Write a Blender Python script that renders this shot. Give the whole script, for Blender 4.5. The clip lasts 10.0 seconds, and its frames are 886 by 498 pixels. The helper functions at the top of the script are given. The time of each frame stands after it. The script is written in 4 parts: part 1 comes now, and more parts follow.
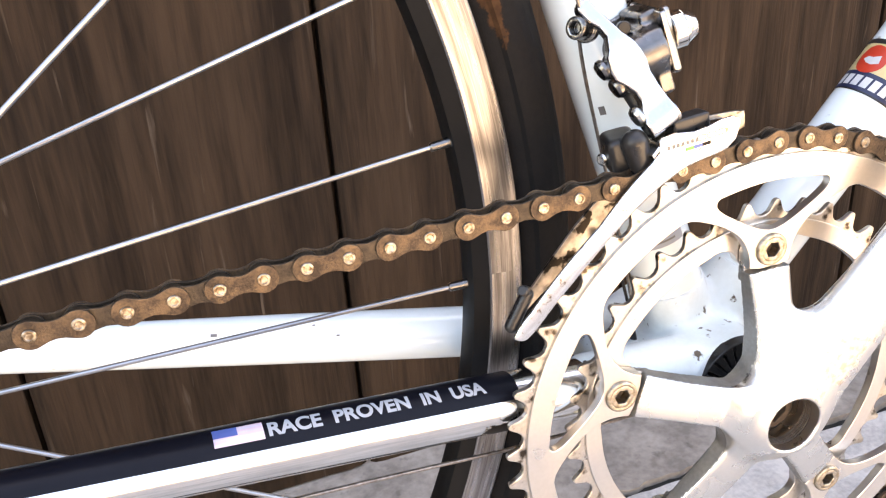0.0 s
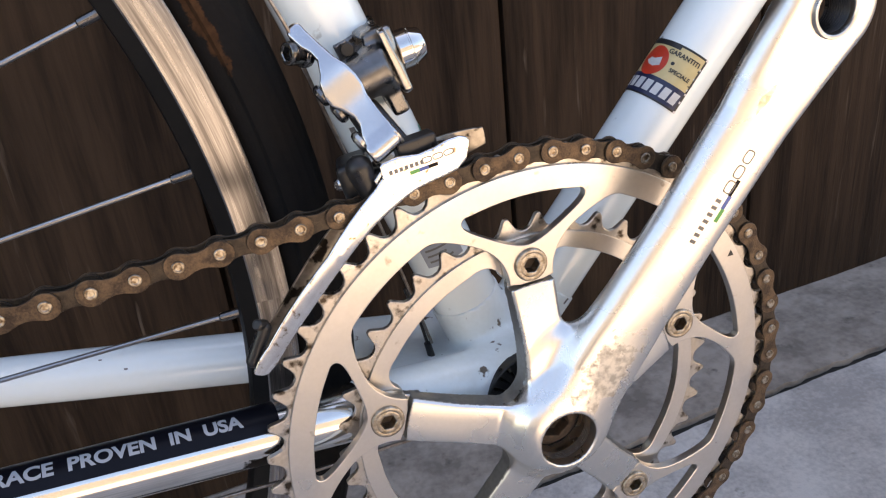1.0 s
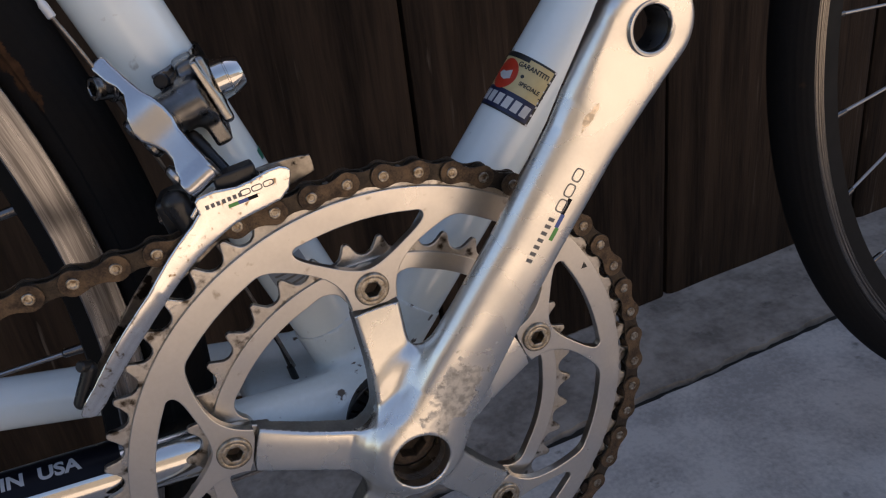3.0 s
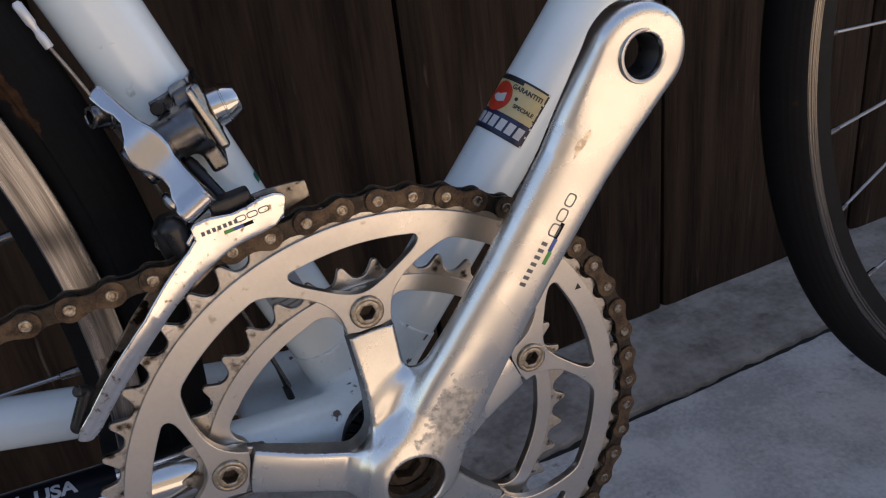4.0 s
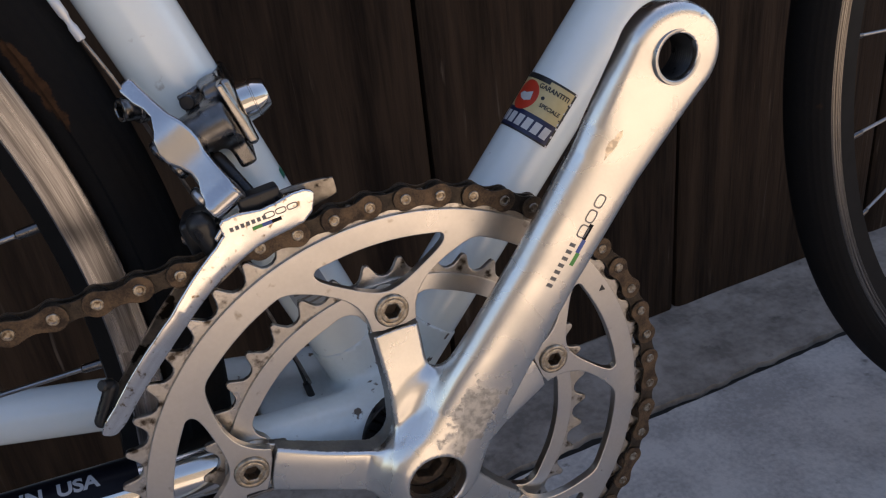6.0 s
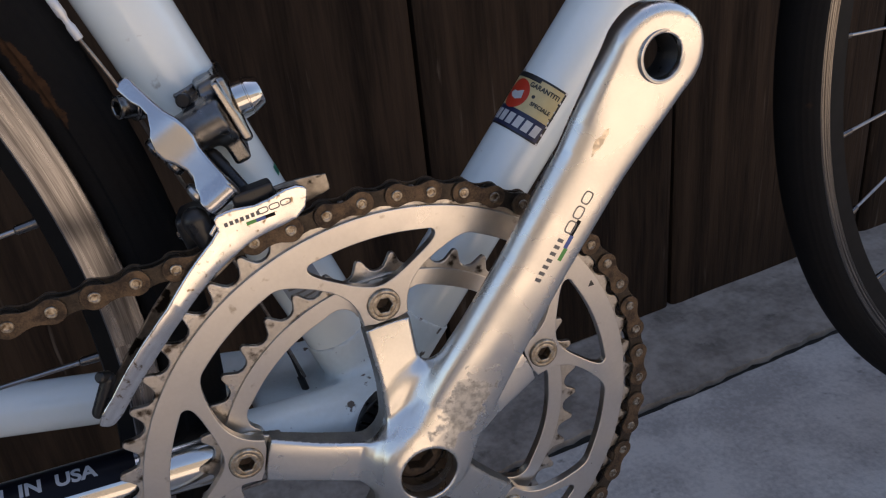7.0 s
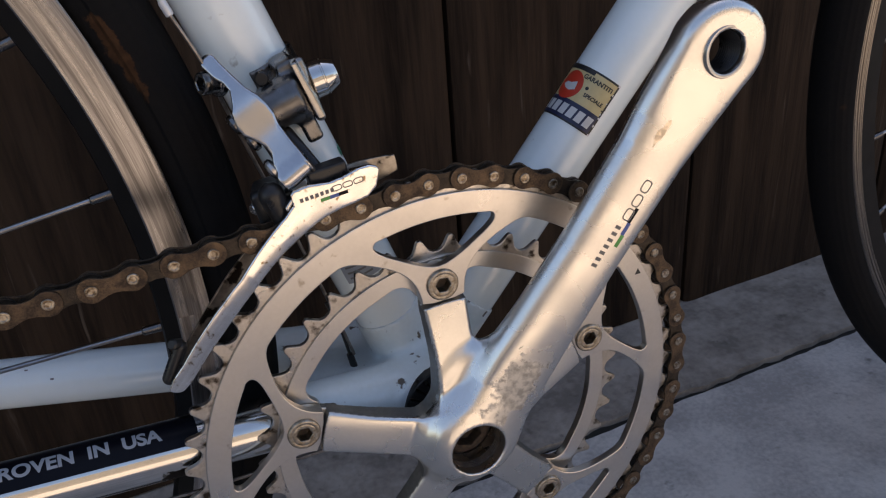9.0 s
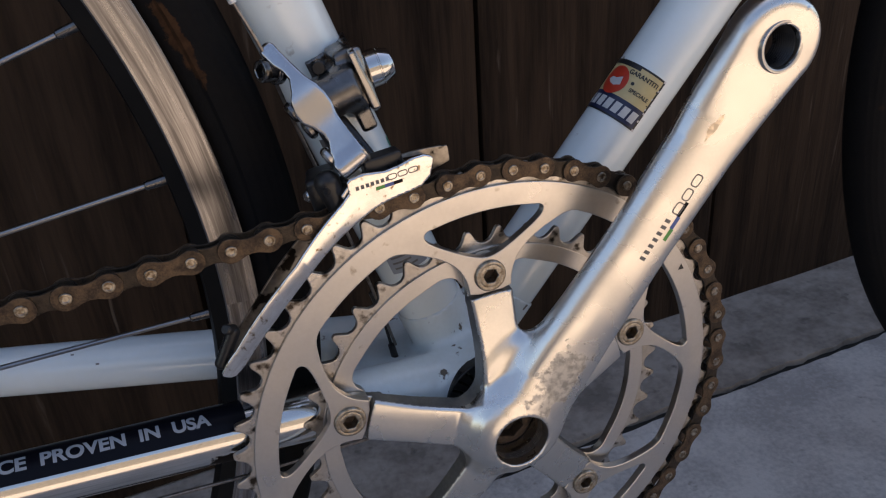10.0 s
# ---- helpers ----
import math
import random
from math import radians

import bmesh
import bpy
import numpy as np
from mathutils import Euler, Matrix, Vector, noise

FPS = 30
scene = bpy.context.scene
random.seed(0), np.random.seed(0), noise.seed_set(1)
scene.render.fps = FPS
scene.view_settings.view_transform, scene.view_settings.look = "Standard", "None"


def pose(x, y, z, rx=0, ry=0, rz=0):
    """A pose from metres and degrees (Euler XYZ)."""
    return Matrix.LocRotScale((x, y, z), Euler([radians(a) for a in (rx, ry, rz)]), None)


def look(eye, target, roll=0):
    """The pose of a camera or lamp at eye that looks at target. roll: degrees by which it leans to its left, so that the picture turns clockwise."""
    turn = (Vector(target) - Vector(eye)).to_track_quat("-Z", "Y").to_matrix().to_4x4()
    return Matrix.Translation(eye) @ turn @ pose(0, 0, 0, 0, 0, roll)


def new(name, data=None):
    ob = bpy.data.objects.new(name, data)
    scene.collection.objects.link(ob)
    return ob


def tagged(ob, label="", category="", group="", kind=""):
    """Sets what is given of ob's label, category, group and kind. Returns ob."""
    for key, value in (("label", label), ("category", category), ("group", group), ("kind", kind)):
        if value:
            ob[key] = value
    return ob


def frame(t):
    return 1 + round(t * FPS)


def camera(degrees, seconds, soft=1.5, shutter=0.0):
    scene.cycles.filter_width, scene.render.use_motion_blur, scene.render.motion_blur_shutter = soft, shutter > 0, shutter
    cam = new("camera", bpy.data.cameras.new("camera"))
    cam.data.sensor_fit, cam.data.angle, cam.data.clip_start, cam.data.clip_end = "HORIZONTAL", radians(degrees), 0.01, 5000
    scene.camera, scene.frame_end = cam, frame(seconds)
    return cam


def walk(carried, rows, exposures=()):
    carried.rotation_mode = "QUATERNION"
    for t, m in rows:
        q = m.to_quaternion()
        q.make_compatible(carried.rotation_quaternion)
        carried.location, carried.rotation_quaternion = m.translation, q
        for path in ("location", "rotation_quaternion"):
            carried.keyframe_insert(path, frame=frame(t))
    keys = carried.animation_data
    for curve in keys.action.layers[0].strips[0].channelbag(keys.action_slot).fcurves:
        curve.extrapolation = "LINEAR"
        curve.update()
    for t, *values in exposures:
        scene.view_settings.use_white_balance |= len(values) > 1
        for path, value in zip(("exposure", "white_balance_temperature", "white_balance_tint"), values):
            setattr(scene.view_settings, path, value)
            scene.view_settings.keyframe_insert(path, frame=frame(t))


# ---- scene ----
cam = camera(59.5, 10.0, soft=1.2)
PATH = [
    (0, (-0.1893, -0.2579, 0.4516), (-0.0582, 0.1800, 0.2489), -3.74),
    (0.5, (-0.1501, -0.2657, 0.4560), (-0.0074, 0.1662, 0.2484), -4.37),
    (1, (-0.1066, -0.2745, 0.4556), (0.0314, 0.1569, 0.2439), -6.28),
    (1.5, (-0.0815, -0.2759, 0.4499), (0.0563, 0.1496, 0.2264), -8.42),
    (2, (-0.0711, -0.2785, 0.4526), (0.0759, 0.1422, 0.2258), -8.25),
    (2.5, (-0.0648, -0.2830, 0.4572), (0.0885, 0.1367, 0.2328), -7.56),
    (4, (-0.0583, -0.2844, 0.4680), (0.0989, 0.1371, 0.2497), -7.40),
    (4.5, (-0.0600, -0.2809, 0.4694), (0.0967, 0.1411, 0.2518), -7.22),
    (5, (-0.0649, -0.2794, 0.4700), (0.0905, 0.1431, 0.2524), -7.07),
    (5.5, (-0.0649, -0.2781, 0.4689), (0.0894, 0.1440, 0.2498), -6.76),
    (7, (-0.0636, -0.2859, 0.4698), (0.0902, 0.1357, 0.2493), -6.58),
    (7.5, (-0.0669, -0.2890, 0.4728), (0.0870, 0.1327, 0.2526), -6.46),
    (8, (-0.0723, -0.2921, 0.4728), (0.0818, 0.1283, 0.2503), -5.79),
    (8.5, (-0.0825, -0.2885, 0.4706), (0.0718, 0.1311, 0.2467), -5.31),
    (9, (-0.0888, -0.2860, 0.4715), (0.0665, 0.1333, 0.2478), -4.59),
    (9.5, (-0.0949, -0.2855, 0.4734), (0.0590, 0.1346, 0.2502), -4.21),
    (10, (-0.1040, -0.2835, 0.4698), (0.0464, 0.1382, 0.2472), -3.99),
]
EXPOSURES = [(0.0, 3.65, 9300, 18), (0.5, 3.2, 8800, 17), (1.0, 2.36, 8050, 16), (1.5, 1.72, 7500, 16), (2.0, 1.27, 7300, 16), (2.5, 1.02, 7250, 16), (4.0, 1.19, 7250, 16), (7.0, 1.19, 7250, 16), (10.0, 1.15, 7250, 16)]
walk(cam, [(t, look(eye, target, roll)) for t, eye, target, roll in PATH], EXPOSURES)

# ---- daylight: sun from behind the fence, so the bicycle stands in the fence's shade ----
SUN_ELEVATION, SUN_TURN = 58.0, 12.0
world = bpy.data.worlds.new("sky")
scene.world = world
world.use_nodes = True
wn = world.node_tree.nodes
sky = wn.new("ShaderNodeTexSky")
sky.sky_type, sky.sun_disc = "NISHITA", False
sky.sun_elevation, sky.sun_rotation = radians(SUN_ELEVATION), radians(SUN_TURN)
world.node_tree.links.new(sky.outputs[0], wn["Background"].inputs[0])
wn["Background"].inputs[1].default_value = 0.12
sun = new("sun", bpy.data.lights.new("sun", "SUN"))
sun.data.energy, sun.data.angle, sun.data.color = 5.0, radians(0.5), (1.0, 0.88, 0.70)
ev, az = radians(SUN_ELEVATION), radians(SUN_TURN)
sun.matrix_world = look((math.sin(az) * math.cos(ev) * 20, math.cos(az) * math.cos(ev) * 20, math.sin(ev) * 20), (0, 0, 0))


# ---- materials ----
def material(name, base, rough=0.5, metal=0.0, other=None, scale=40.0, amount=0.5, fine=400.0, bump=0.0, bump_scale=600.0,
             rough_vary=0.0, stretch=(1, 1, 1), coat=0.0, per_object=0.0, spots=None, spot_scale=90.0, spot_at=(0.62, 0.7), specular=0.5, coords="Object", warp=0.0):
    """A surface of two tones mixed by coarse and fine noise, with uneven gloss and a fine relief; spots: a third tone in patches."""
    m = bpy.data.materials.new(name)
    m.use_nodes = True
    nt = m.node_tree
    n, link = nt.nodes, nt.links.new
    bsdf = n["Principled BSDF"]
    tc, mp = n.new("ShaderNodeTexCoord"), n.new("ShaderNodeMapping")
    link(tc.outputs[coords], mp.inputs["Vector"])
    mp.inputs["Scale"].default_value = stretch
    if per_object:
        info, mul = n.new("ShaderNodeObjectInfo"), n.new("ShaderNodeVectorMath")
        mul.operation = "SCALE"
        mul.inputs[0].default_value = (1.7, 2.3, 3.1)
        link(info.outputs["Random"], mul.inputs["Scale"])
        link(mul.outputs[0], mp.inputs["Location"])

    def noise_tex(s, detail):
        t = n.new("ShaderNodeTexNoise")
        t.inputs["Scale"].default_value, t.inputs["Detail"].default_value, t.inputs["Distortion"].default_value = s, detail, warp
        link(mp.outputs[0], t.inputs["Vector"])
        return t.outputs["Fac"]

    def ramp(src, a, b):
        r = n.new("ShaderNodeMapRange")
        r.inputs["From Min"].default_value, r.inputs["From Max"].default_value = a, b
        link(src, r.inputs["Value"])
        return r.outputs[0]

    def mix(f, a, b):
        x = n.new("ShaderNodeMix")
        x.data_type = "RGBA"
        link(f, x.inputs[0])
        for k, v in ((6, a), (7, b)):
            if isinstance(v, tuple):
                x.inputs[k].default_value = (*v, 1)
            else:
                link(v, x.inputs[k])
        return x.outputs[2]

    coarse, tiny = noise_tex(scale, 6.0), noise_tex(fine, 4.0)
    add = n.new("ShaderNodeMath")
    add.operation = "MULTIPLY_ADD"
    link(tiny, add.inputs[0])
    add.inputs[1].default_value = 0.5
    link(coarse, add.inputs[2])
    tone = ramp(add.outputs[0], 0.75 - 0.35 / max(amount, 0.01) * 0.5, 0.75 + 0.35 / max(amount, 0.01) * 0.5)
    colour = mix(tone, base, other or tuple(0.8 * v for v in base))
    if spots:
        colour = mix(ramp(noise_tex(spot_scale, 5.0), *spot_at), colour, spots)
    link(colour, bsdf.inputs["Base Color"])
    bsdf.inputs["Metallic"].default_value = metal
    bsdf.inputs["Specular IOR Level"].default_value = specular
    if rough_vary:
        r = n.new("ShaderNodeMapRange")
        r.inputs["To Min"].default_value, r.inputs["To Max"].default_value = max(0.02, rough - rough_vary), rough + rough_vary
        r.inputs["From Min"].default_value, r.inputs["From Max"].default_value = 0.3, 0.7
        link(coarse, r.inputs["Value"])
        link(r.outputs[0], bsdf.inputs["Roughness"])
    else:
        bsdf.inputs["Roughness"].default_value = rough
    bsdf.inputs["Coat Weight"].default_value = coat
    bsdf.inputs["Coat Roughness"].default_value = 0.06
    if bump:
        b = n.new("ShaderNodeBump")
        b.inputs["Strength"].default_value, b.inputs["Distance"].default_value = bump, 0.001
        link(noise_tex(bump_scale, 5.0), b.inputs["Height"])
        link(b.outputs[0], bsdf.inputs["Normal"])
    return m


PAINT = material("frame_paint", (0.80, 0.86, 0.85), 0.22, 0, (0.74, 0.81, 0.80), 30, 0.4, coat=0.6, spots=(0.42, 0.42, 0.38), spot_scale=130, spot_at=(0.70, 0.78))
ALLOY = material("satin_alloy", (0.77, 0.74, 0.69), 0.28, 1.0, (0.67, 0.64, 0.59), 60, 0.5, 900, rough_vary=0.05)
SHELL_PAINT = material("grimy_paint", (0.78, 0.84, 0.83), 0.28, 0, (0.66, 0.71, 0.68), 40, 0.6, coat=0.4, spots=(0.10, 0.075, 0.05), spot_scale=170, spot_at=(0.655, 0.70))
DARK_ALLOY = material("dull_dark_alloy", (0.40, 0.385, 0.36), 0.48, 1.0, (0.27, 0.255, 0.235), 80, 0.7, 700, 0.12, 900, 0.08)
CAGE = material("freckled_chrome", (0.84, 0.82, 0.79), 0.13, 1.0, (0.66, 0.63, 0.59), 120, 0.6, rough_vary=0.05, spots=(0.24, 0.17, 0.11), spot_scale=420, spot_at=(0.60, 0.70))
TARNISH = material("tarnished_steel", (0.36, 0.33, 0.29), 0.34, 1.0, (0.16, 0.14, 0.12), 120, 0.9, rough_vary=0.08, spots=(0.02, 0.017, 0.014), spot_scale=170, spot_at=(0.54, 0.60))
LINK_ALLOY = material("dull_alloy", (0.58, 0.57, 0.57), 0.20, 1.0, (0.45, 0.44, 0.44), 60, 0.5, 900, rough_vary=0.04)
RING = material("ring_alloy", (0.67, 0.635, 0.59), 0.33, 1.0, (0.57, 0.535, 0.49), 50, 0.5, 700, 0.03, 1500, 0.06, spots=(0.36, 0.31, 0.25), spot_scale=160, spot_at=(0.66, 0.76))
TOOTH = material("tooth_alloy", (0.62, 0.58, 0.53), 0.36, 1.0, (0.40, 0.36, 0.31), 90, 0.6, 900, 0.1, 900, 0.1, spots=(0.06, 0.046, 0.034), spot_scale=190, spot_at=(0.54, 0.66))
CHROME = material("chrome", (0.66, 0.64, 0.61), 0.11, 1.0, (0.56, 0.54, 0.51), 80, 0.4, rough_vary=0.04, spots=(0.25, 0.21, 0.17), spot_scale=420, spot_at=(0.72, 0.80))
STEEL = material("brushed_steel", (0.55, 0.54, 0.52), 0.28, 1.0, (0.42, 0.41, 0.40), 90, 0.6, rough_vary=0.08)
GUNMETAL = material("grey_cast_alloy", (0.20, 0.193, 0.19), 0.28, 1.0, (0.12, 0.115, 0.11), 120, 0.6, rough_vary=0.08)
ANCHOR_STEEL = material("grimy_steel", (0.30, 0.29, 0.28), 0.22, 1.0, (0.07, 0.065, 0.06), 320, 1.0, rough_vary=0.08)
EAR_STEEL = material("dull_bright_steel", (0.36, 0.345, 0.33), 0.24, 1.0, (0.24, 0.23, 0.22), 110, 0.6, rough_vary=0.08)
BLACK_METAL = material("black_metal", (0.009, 0.009, 0.010), 0.34, 0.0, (0.022, 0.020, 0.018), 160, 0.6, rough_vary=0.1, specular=0.4)
CHAIN = material("rusty_chain", (0.125, 0.081, 0.047), 0.48, 0.6, (0.040, 0.026, 0.017), 220, 1.1, 1500, 0.25, 1600, 0.1, per_object=1.0)
CHAIN_DARK = material("oily_inner_link", (0.055, 0.040, 0.027), 0.42, 0.6, (0.02, 0.015, 0.011), 300, 0.8, 1500, 0.2, 1600, 0.1, per_object=1.0)
PIN = material("worn_pin", (0.38, 0.335, 0.27), 0.30, 1.0, (0.12, 0.085, 0.055), 700, 1.2, per_object=1.0)
RUBBER = material("tyre_rubber", (0.0045, 0.0045, 0.0048), 0.75, 0, (0.010, 0.0092, 0.0088), 40, 0.6, 500, 0.15, 900, 0.08, spots=(0.075, 0.034, 0.014), spot_scale=30, spot_at=(0.70, 0.80), specular=0.10)
RIM_TRACK = material("worn_brake_track", (0.34, 0.328, 0.325), 0.30, 1.0, (0.14, 0.13, 0.126), 3, 1.2, 19, 0.10, 40, 0.08, stretch=(7, 1.5, 1), coords="UV")
FRONT_TRACK = material("dull_brake_track", (0.27, 0.25, 0.225), 0.28, 1.0, (0.045, 0.038, 0.033), 5, 1.9, 21, 0.10, 40, 0.08, stretch=(2.2, 1.6, 1), coords="UV")
RIM_DARK = material("dark_anodised_rim", (0.004, 0.0038, 0.0037), 0.5, 0.0, (0.008, 0.0074, 0.007), 60, 0.5, rough_vary=0.08, specular=0.14)
SPOKE = material("stainless_spoke", (0.44, 0.44, 0.45), 0.28, 1.0, (0.32, 0.32, 0.32), 120, 0.5)
GRIME = material("grimy_bolt", (0.46, 0.42, 0.36), 0.38, 1.0, (0.22, 0.17, 0.11), 420, 0.9, 1600, 0.15, 1600, 0.1)
SOCKET = material("rusty_socket", (0.03, 0.018, 0.011), 0.7, 0.2, (0.11, 0.07, 0.04), 500, 0.7)
NAVY = material("black_blue_guard", (0.003, 0.0034, 0.006), 0.30, 0, (0.005, 0.0055, 0.009), 70, 0.5, specular=0.12)
WHITE_INK = material("white_ink", (0.33, 0.355, 0.385), 0.5, 0, (0.28, 0.305, 0.33), 300, 0.5)
STICKER_WHITE = material("sticker_white", (0.60, 0.60, 0.60), 0.45, 0, (0.50, 0.50, 0.49), 300, 0.5)
PINK_INK = material("faded_pink_ink", (0.66, 0.50, 0.56), 0.5)
PALE_INK = material("pale_lavender_ink", (0.60, 0.55, 0.66), 0.5)
BLUE_INK = material("blue_ink", (0.07, 0.12, 0.34), 0.45)
GOLD_INK = material("gold_ink", (0.62, 0.50, 0.25), 0.42, 0, (0.54, 0.42, 0.20), 300, 0.5)
RED_INK = material("red_ink", (0.58, 0.045, 0.02), 0.4)
DARK_INK = material("black_ink", (0.02, 0.02, 0.02), 0.45)
GREY_INK = material("grey_print", (0.16, 0.15, 0.14), 0.45)
GREEN_INK = material("green_print", (0.10, 0.36, 0.08), 0.4)
TEAL = material("teal_paint", (0.01, 0.16, 0.10), 0.4)
CABLE = material("bare_cable", (0.30, 0.28, 0.26), 0.4, 1.0, (0.15, 0.12, 0.1), 500, 0.6)
CAP = material("cable_end_cap", (0.70, 0.70, 0.70), 0.35, 0.4)
WOOD = material("stained_board", (0.047, 0.0285, 0.0170), 0.75, 0, (0.0125, 0.0076, 0.0049), 4, 0.95, 30, 1.0, 34, 0.08, stretch=(9, 9, 0.6), per_object=1.0, spots=(0.12, 0.09, 0.066), spot_scale=16, spot_at=(0.66, 0.82), specular=0.12, warp=0.5)
CONCRETE = material("trowelled_concrete", (0.62, 0.56, 0.505), 0.8, 0, (0.40, 0.358, 0.325), 17, 1.2, 240, 0.7, 280, 0.08, spots=(0.22, 0.195, 0.172), spot_scale=62, spot_at=(0.66, 0.76), specular=0.3)
ROUGH_CONCRETE = material("rough_concrete", (0.38, 0.315, 0.26), 0.9, 0, (0.20, 0.163, 0.133), 24, 1.0, 150, 0.9, 110, 0.05, spots=(0.10, 0.08, 0.066), spot_scale=60, spot_at=(0.64, 0.78))
STUCCO = material("grey_siding", (0.25, 0.235, 0.215), 0.9, 0, (0.20, 0.185, 0.17), 3, 0.5, 60, 0.4, 80)
DIRT = material("dark_joint_dirt", (0.013, 0.011, 0.009), 0.95, 0, (0.03, 0.024, 0.018), 60, 0.7, 300, 0.4, 200)


def scuffed(base, name, place, reach, turn=-52, colour=(0.52, 0.49, 0.45, 1), rough=0.62, grain=210.0):
    """A material with a dull worn patch round one place (metres), ragged at its edge."""
    m = base.copy()
    m.name = name
    nt = m.node_tree
    n, link = nt.nodes, nt.links.new
    bsdf = n["Principled BSDF"]
    tc = n.new("ShaderNodeTexCoord")
    mp = n.new("ShaderNodeMapping")
    mp.vector_type = "TEXTURE"
    mp.inputs["Location"].default_value = place
    mp.inputs["Rotation"].default_value = (0, radians(turn), 0)
    mp.inputs["Scale"].default_value = reach
    link(tc.outputs["Object"], mp.inputs["Vector"])
    dist = n.new("ShaderNodeVectorMath")
    dist.operation = "LENGTH"
    link(mp.outputs[0], dist.inputs[0])
    nz = n.new("ShaderNodeTexNoise")
    nz.inputs["Scale"].default_value, nz.inputs["Detail"].default_value = grain, 7.0
    nz.inputs["Roughness"].default_value = 0.7
    link(tc.outputs["Object"], nz.inputs["Vector"])
    add = n.new("ShaderNodeMath")
    add.operation = "MULTIPLY_ADD"
    link(nz.outputs["Fac"], add.inputs[0])
    add.inputs[1].default_value = 2.6
    link(dist.outputs["Value"], add.inputs[2])
    rg = n.new("ShaderNodeMapRange")
    rg.inputs["From Min"].default_value, rg.inputs["From Max"].default_value = 2.05, 1.9
    link(add.outputs[0], rg.inputs["Value"])
    for key, value in (("Base Color", colour), ("Roughness", rough)):
        old = bsdf.inputs[key].links[0].from_socket
        x = n.new("ShaderNodeMix")
        x.data_type = "RGBA" if key == "Base Color" else "FLOAT"
        a, b, out = (6, 7, 2) if key == "Base Color" else (2, 3, 0)
        link(rg.outputs[0], x.inputs[0])
        link(old, x.inputs[a])
        x.inputs[b].default_value = value
        if key == "Base Color":
            fine = n.new("ShaderNodeTexNoise")
            fine.inputs["Scale"].default_value, fine.inputs["Detail"].default_value = grain * 1.7, 4.0
            link(tc.outputs["Object"], fine.inputs["Vector"])
            steps = n.new("ShaderNodeMapRange")
            steps.inputs["From Min"].default_value, steps.inputs["From Max"].default_value = 0.40, 0.60
            link(fine.outputs["Fac"], steps.inputs["Value"])
            two = n.new("ShaderNodeMix")
            two.data_type = "RGBA"
            link(steps.outputs[0], two.inputs[0])
            two.inputs[6].default_value = tuple(0.72 * c for c in value[:3]) + (1,)
            two.inputs[7].default_value = tuple(1.2 * c for c in value[:3]) + (1,)
            link(two.outputs[2], x.inputs[b])
        link(x.outputs[out], bsdf.inputs[key])
    return m


SMUDGED_ALLOY = scuffed(ALLOY, "smudged_alloy", (0.0735, -0.0770, 0.1160), (0.0060, 0.03, 0.0017), colour=(0.66, 0.57, 0.46, 1), rough=0.36, grain=330.0)
CRANK_ALLOY = scuffed(SMUDGED_ALLOY, "scuffed_alloy", (0.0165, -0.0705, 0.0240), (0.022, 0.03, 0.0100), colour=(0.56, 0.53, 0.48, 1), rough=0.55, grain=210.0)
OILY_CHROME = scuffed(CHROME, "oil_spattered_chrome", (-0.104, -0.045, 0.012), (0.013, 0.03, 0.008), 8, (0.020, 0.016, 0.013, 1), 0.6, 170.0)
REAR_RUBBER = scuffed(RUBBER, "rust_stained_rubber", (0.306, -0.011, 0.101), (0.025, 0.03, 0.0038), 72, (0.050, 0.024, 0.0115, 1), 0.8, 130.0)


# ---- mesh helpers (lengths of the bicycle's parts in millimetres from its bottom bracket) ----
MM = 0.001


def part(name, data, mat, parent, label=""):
    """Links a mesh or bmesh as one object under a thing or a part."""
    if isinstance(data, bmesh.types.BMesh):
        me = bpy.data.meshes.new(name)
        data.to_mesh(me)
        data.free()
        data = me
    if mat and not data.materials:
        data.materials.append(mat)
    ob = new(name, data)
    ob.parent = parent
    if label:
        tagged(ob, label)
    return ob


def smooth(me, angle=35):
    me.polygons.foreach_set("use_smooth", [True] * len(me.polygons))
    me.set_sharp_from_angle(angle=radians(angle))
    return me


def grid_mesh(name, rings, close_u=True, close_v=False, cap=True):
    """A skin over rows of points, each row a ring."""
    n, m = len(rings), len(rings[0])
    verts = [tuple(p) for ring in rings for p in ring]
    faces = []
    for i in range(n if close_v else n - 1):
        for j in range(m if close_u else m - 1):
            a, b = i, (i + 1) % n
            faces.append((a * m + j, a * m + (j + 1) % m, b * m + (j + 1) % m, b * m + j))
    if cap and not close_v and close_u:
        faces += [tuple(range(m - 1, -1, -1)), tuple((n - 1) * m + j for j in range(m))]
    me = bpy.data.meshes.new(name)
    me.from_pydata(verts, [], faces)
    bm = bmesh.new()
    bm.from_mesh(me)
    bmesh.ops.recalc_face_normals(bm, faces=bm.faces)
    bm.to_mesh(me)
    bm.free()
    return smooth(me)


def frame_of(d):
    d = Vector(d).normalized()
    a = d.cross(Vector((0, 1, 0)))
    a = a.normalized() if a.length > 1e-3 else Vector((1, 0, 0))
    return d, a, d.cross(a)


def turned(name, base, axis, profile, seg=40, cap=True):
    """A turned piece: profile of (distance along the axis, radius), in millimetres from base."""
    d, a, b = frame_of(axis)
    o = Vector(base)
    rings = [[(o + d * s + (a * math.cos(2 * math.pi * k / seg) + b * math.sin(2 * math.pi * k / seg)) * r) * MM for k in range(seg)] for s, r in profile]
    return grid_mesh(name, rings, cap=cap)


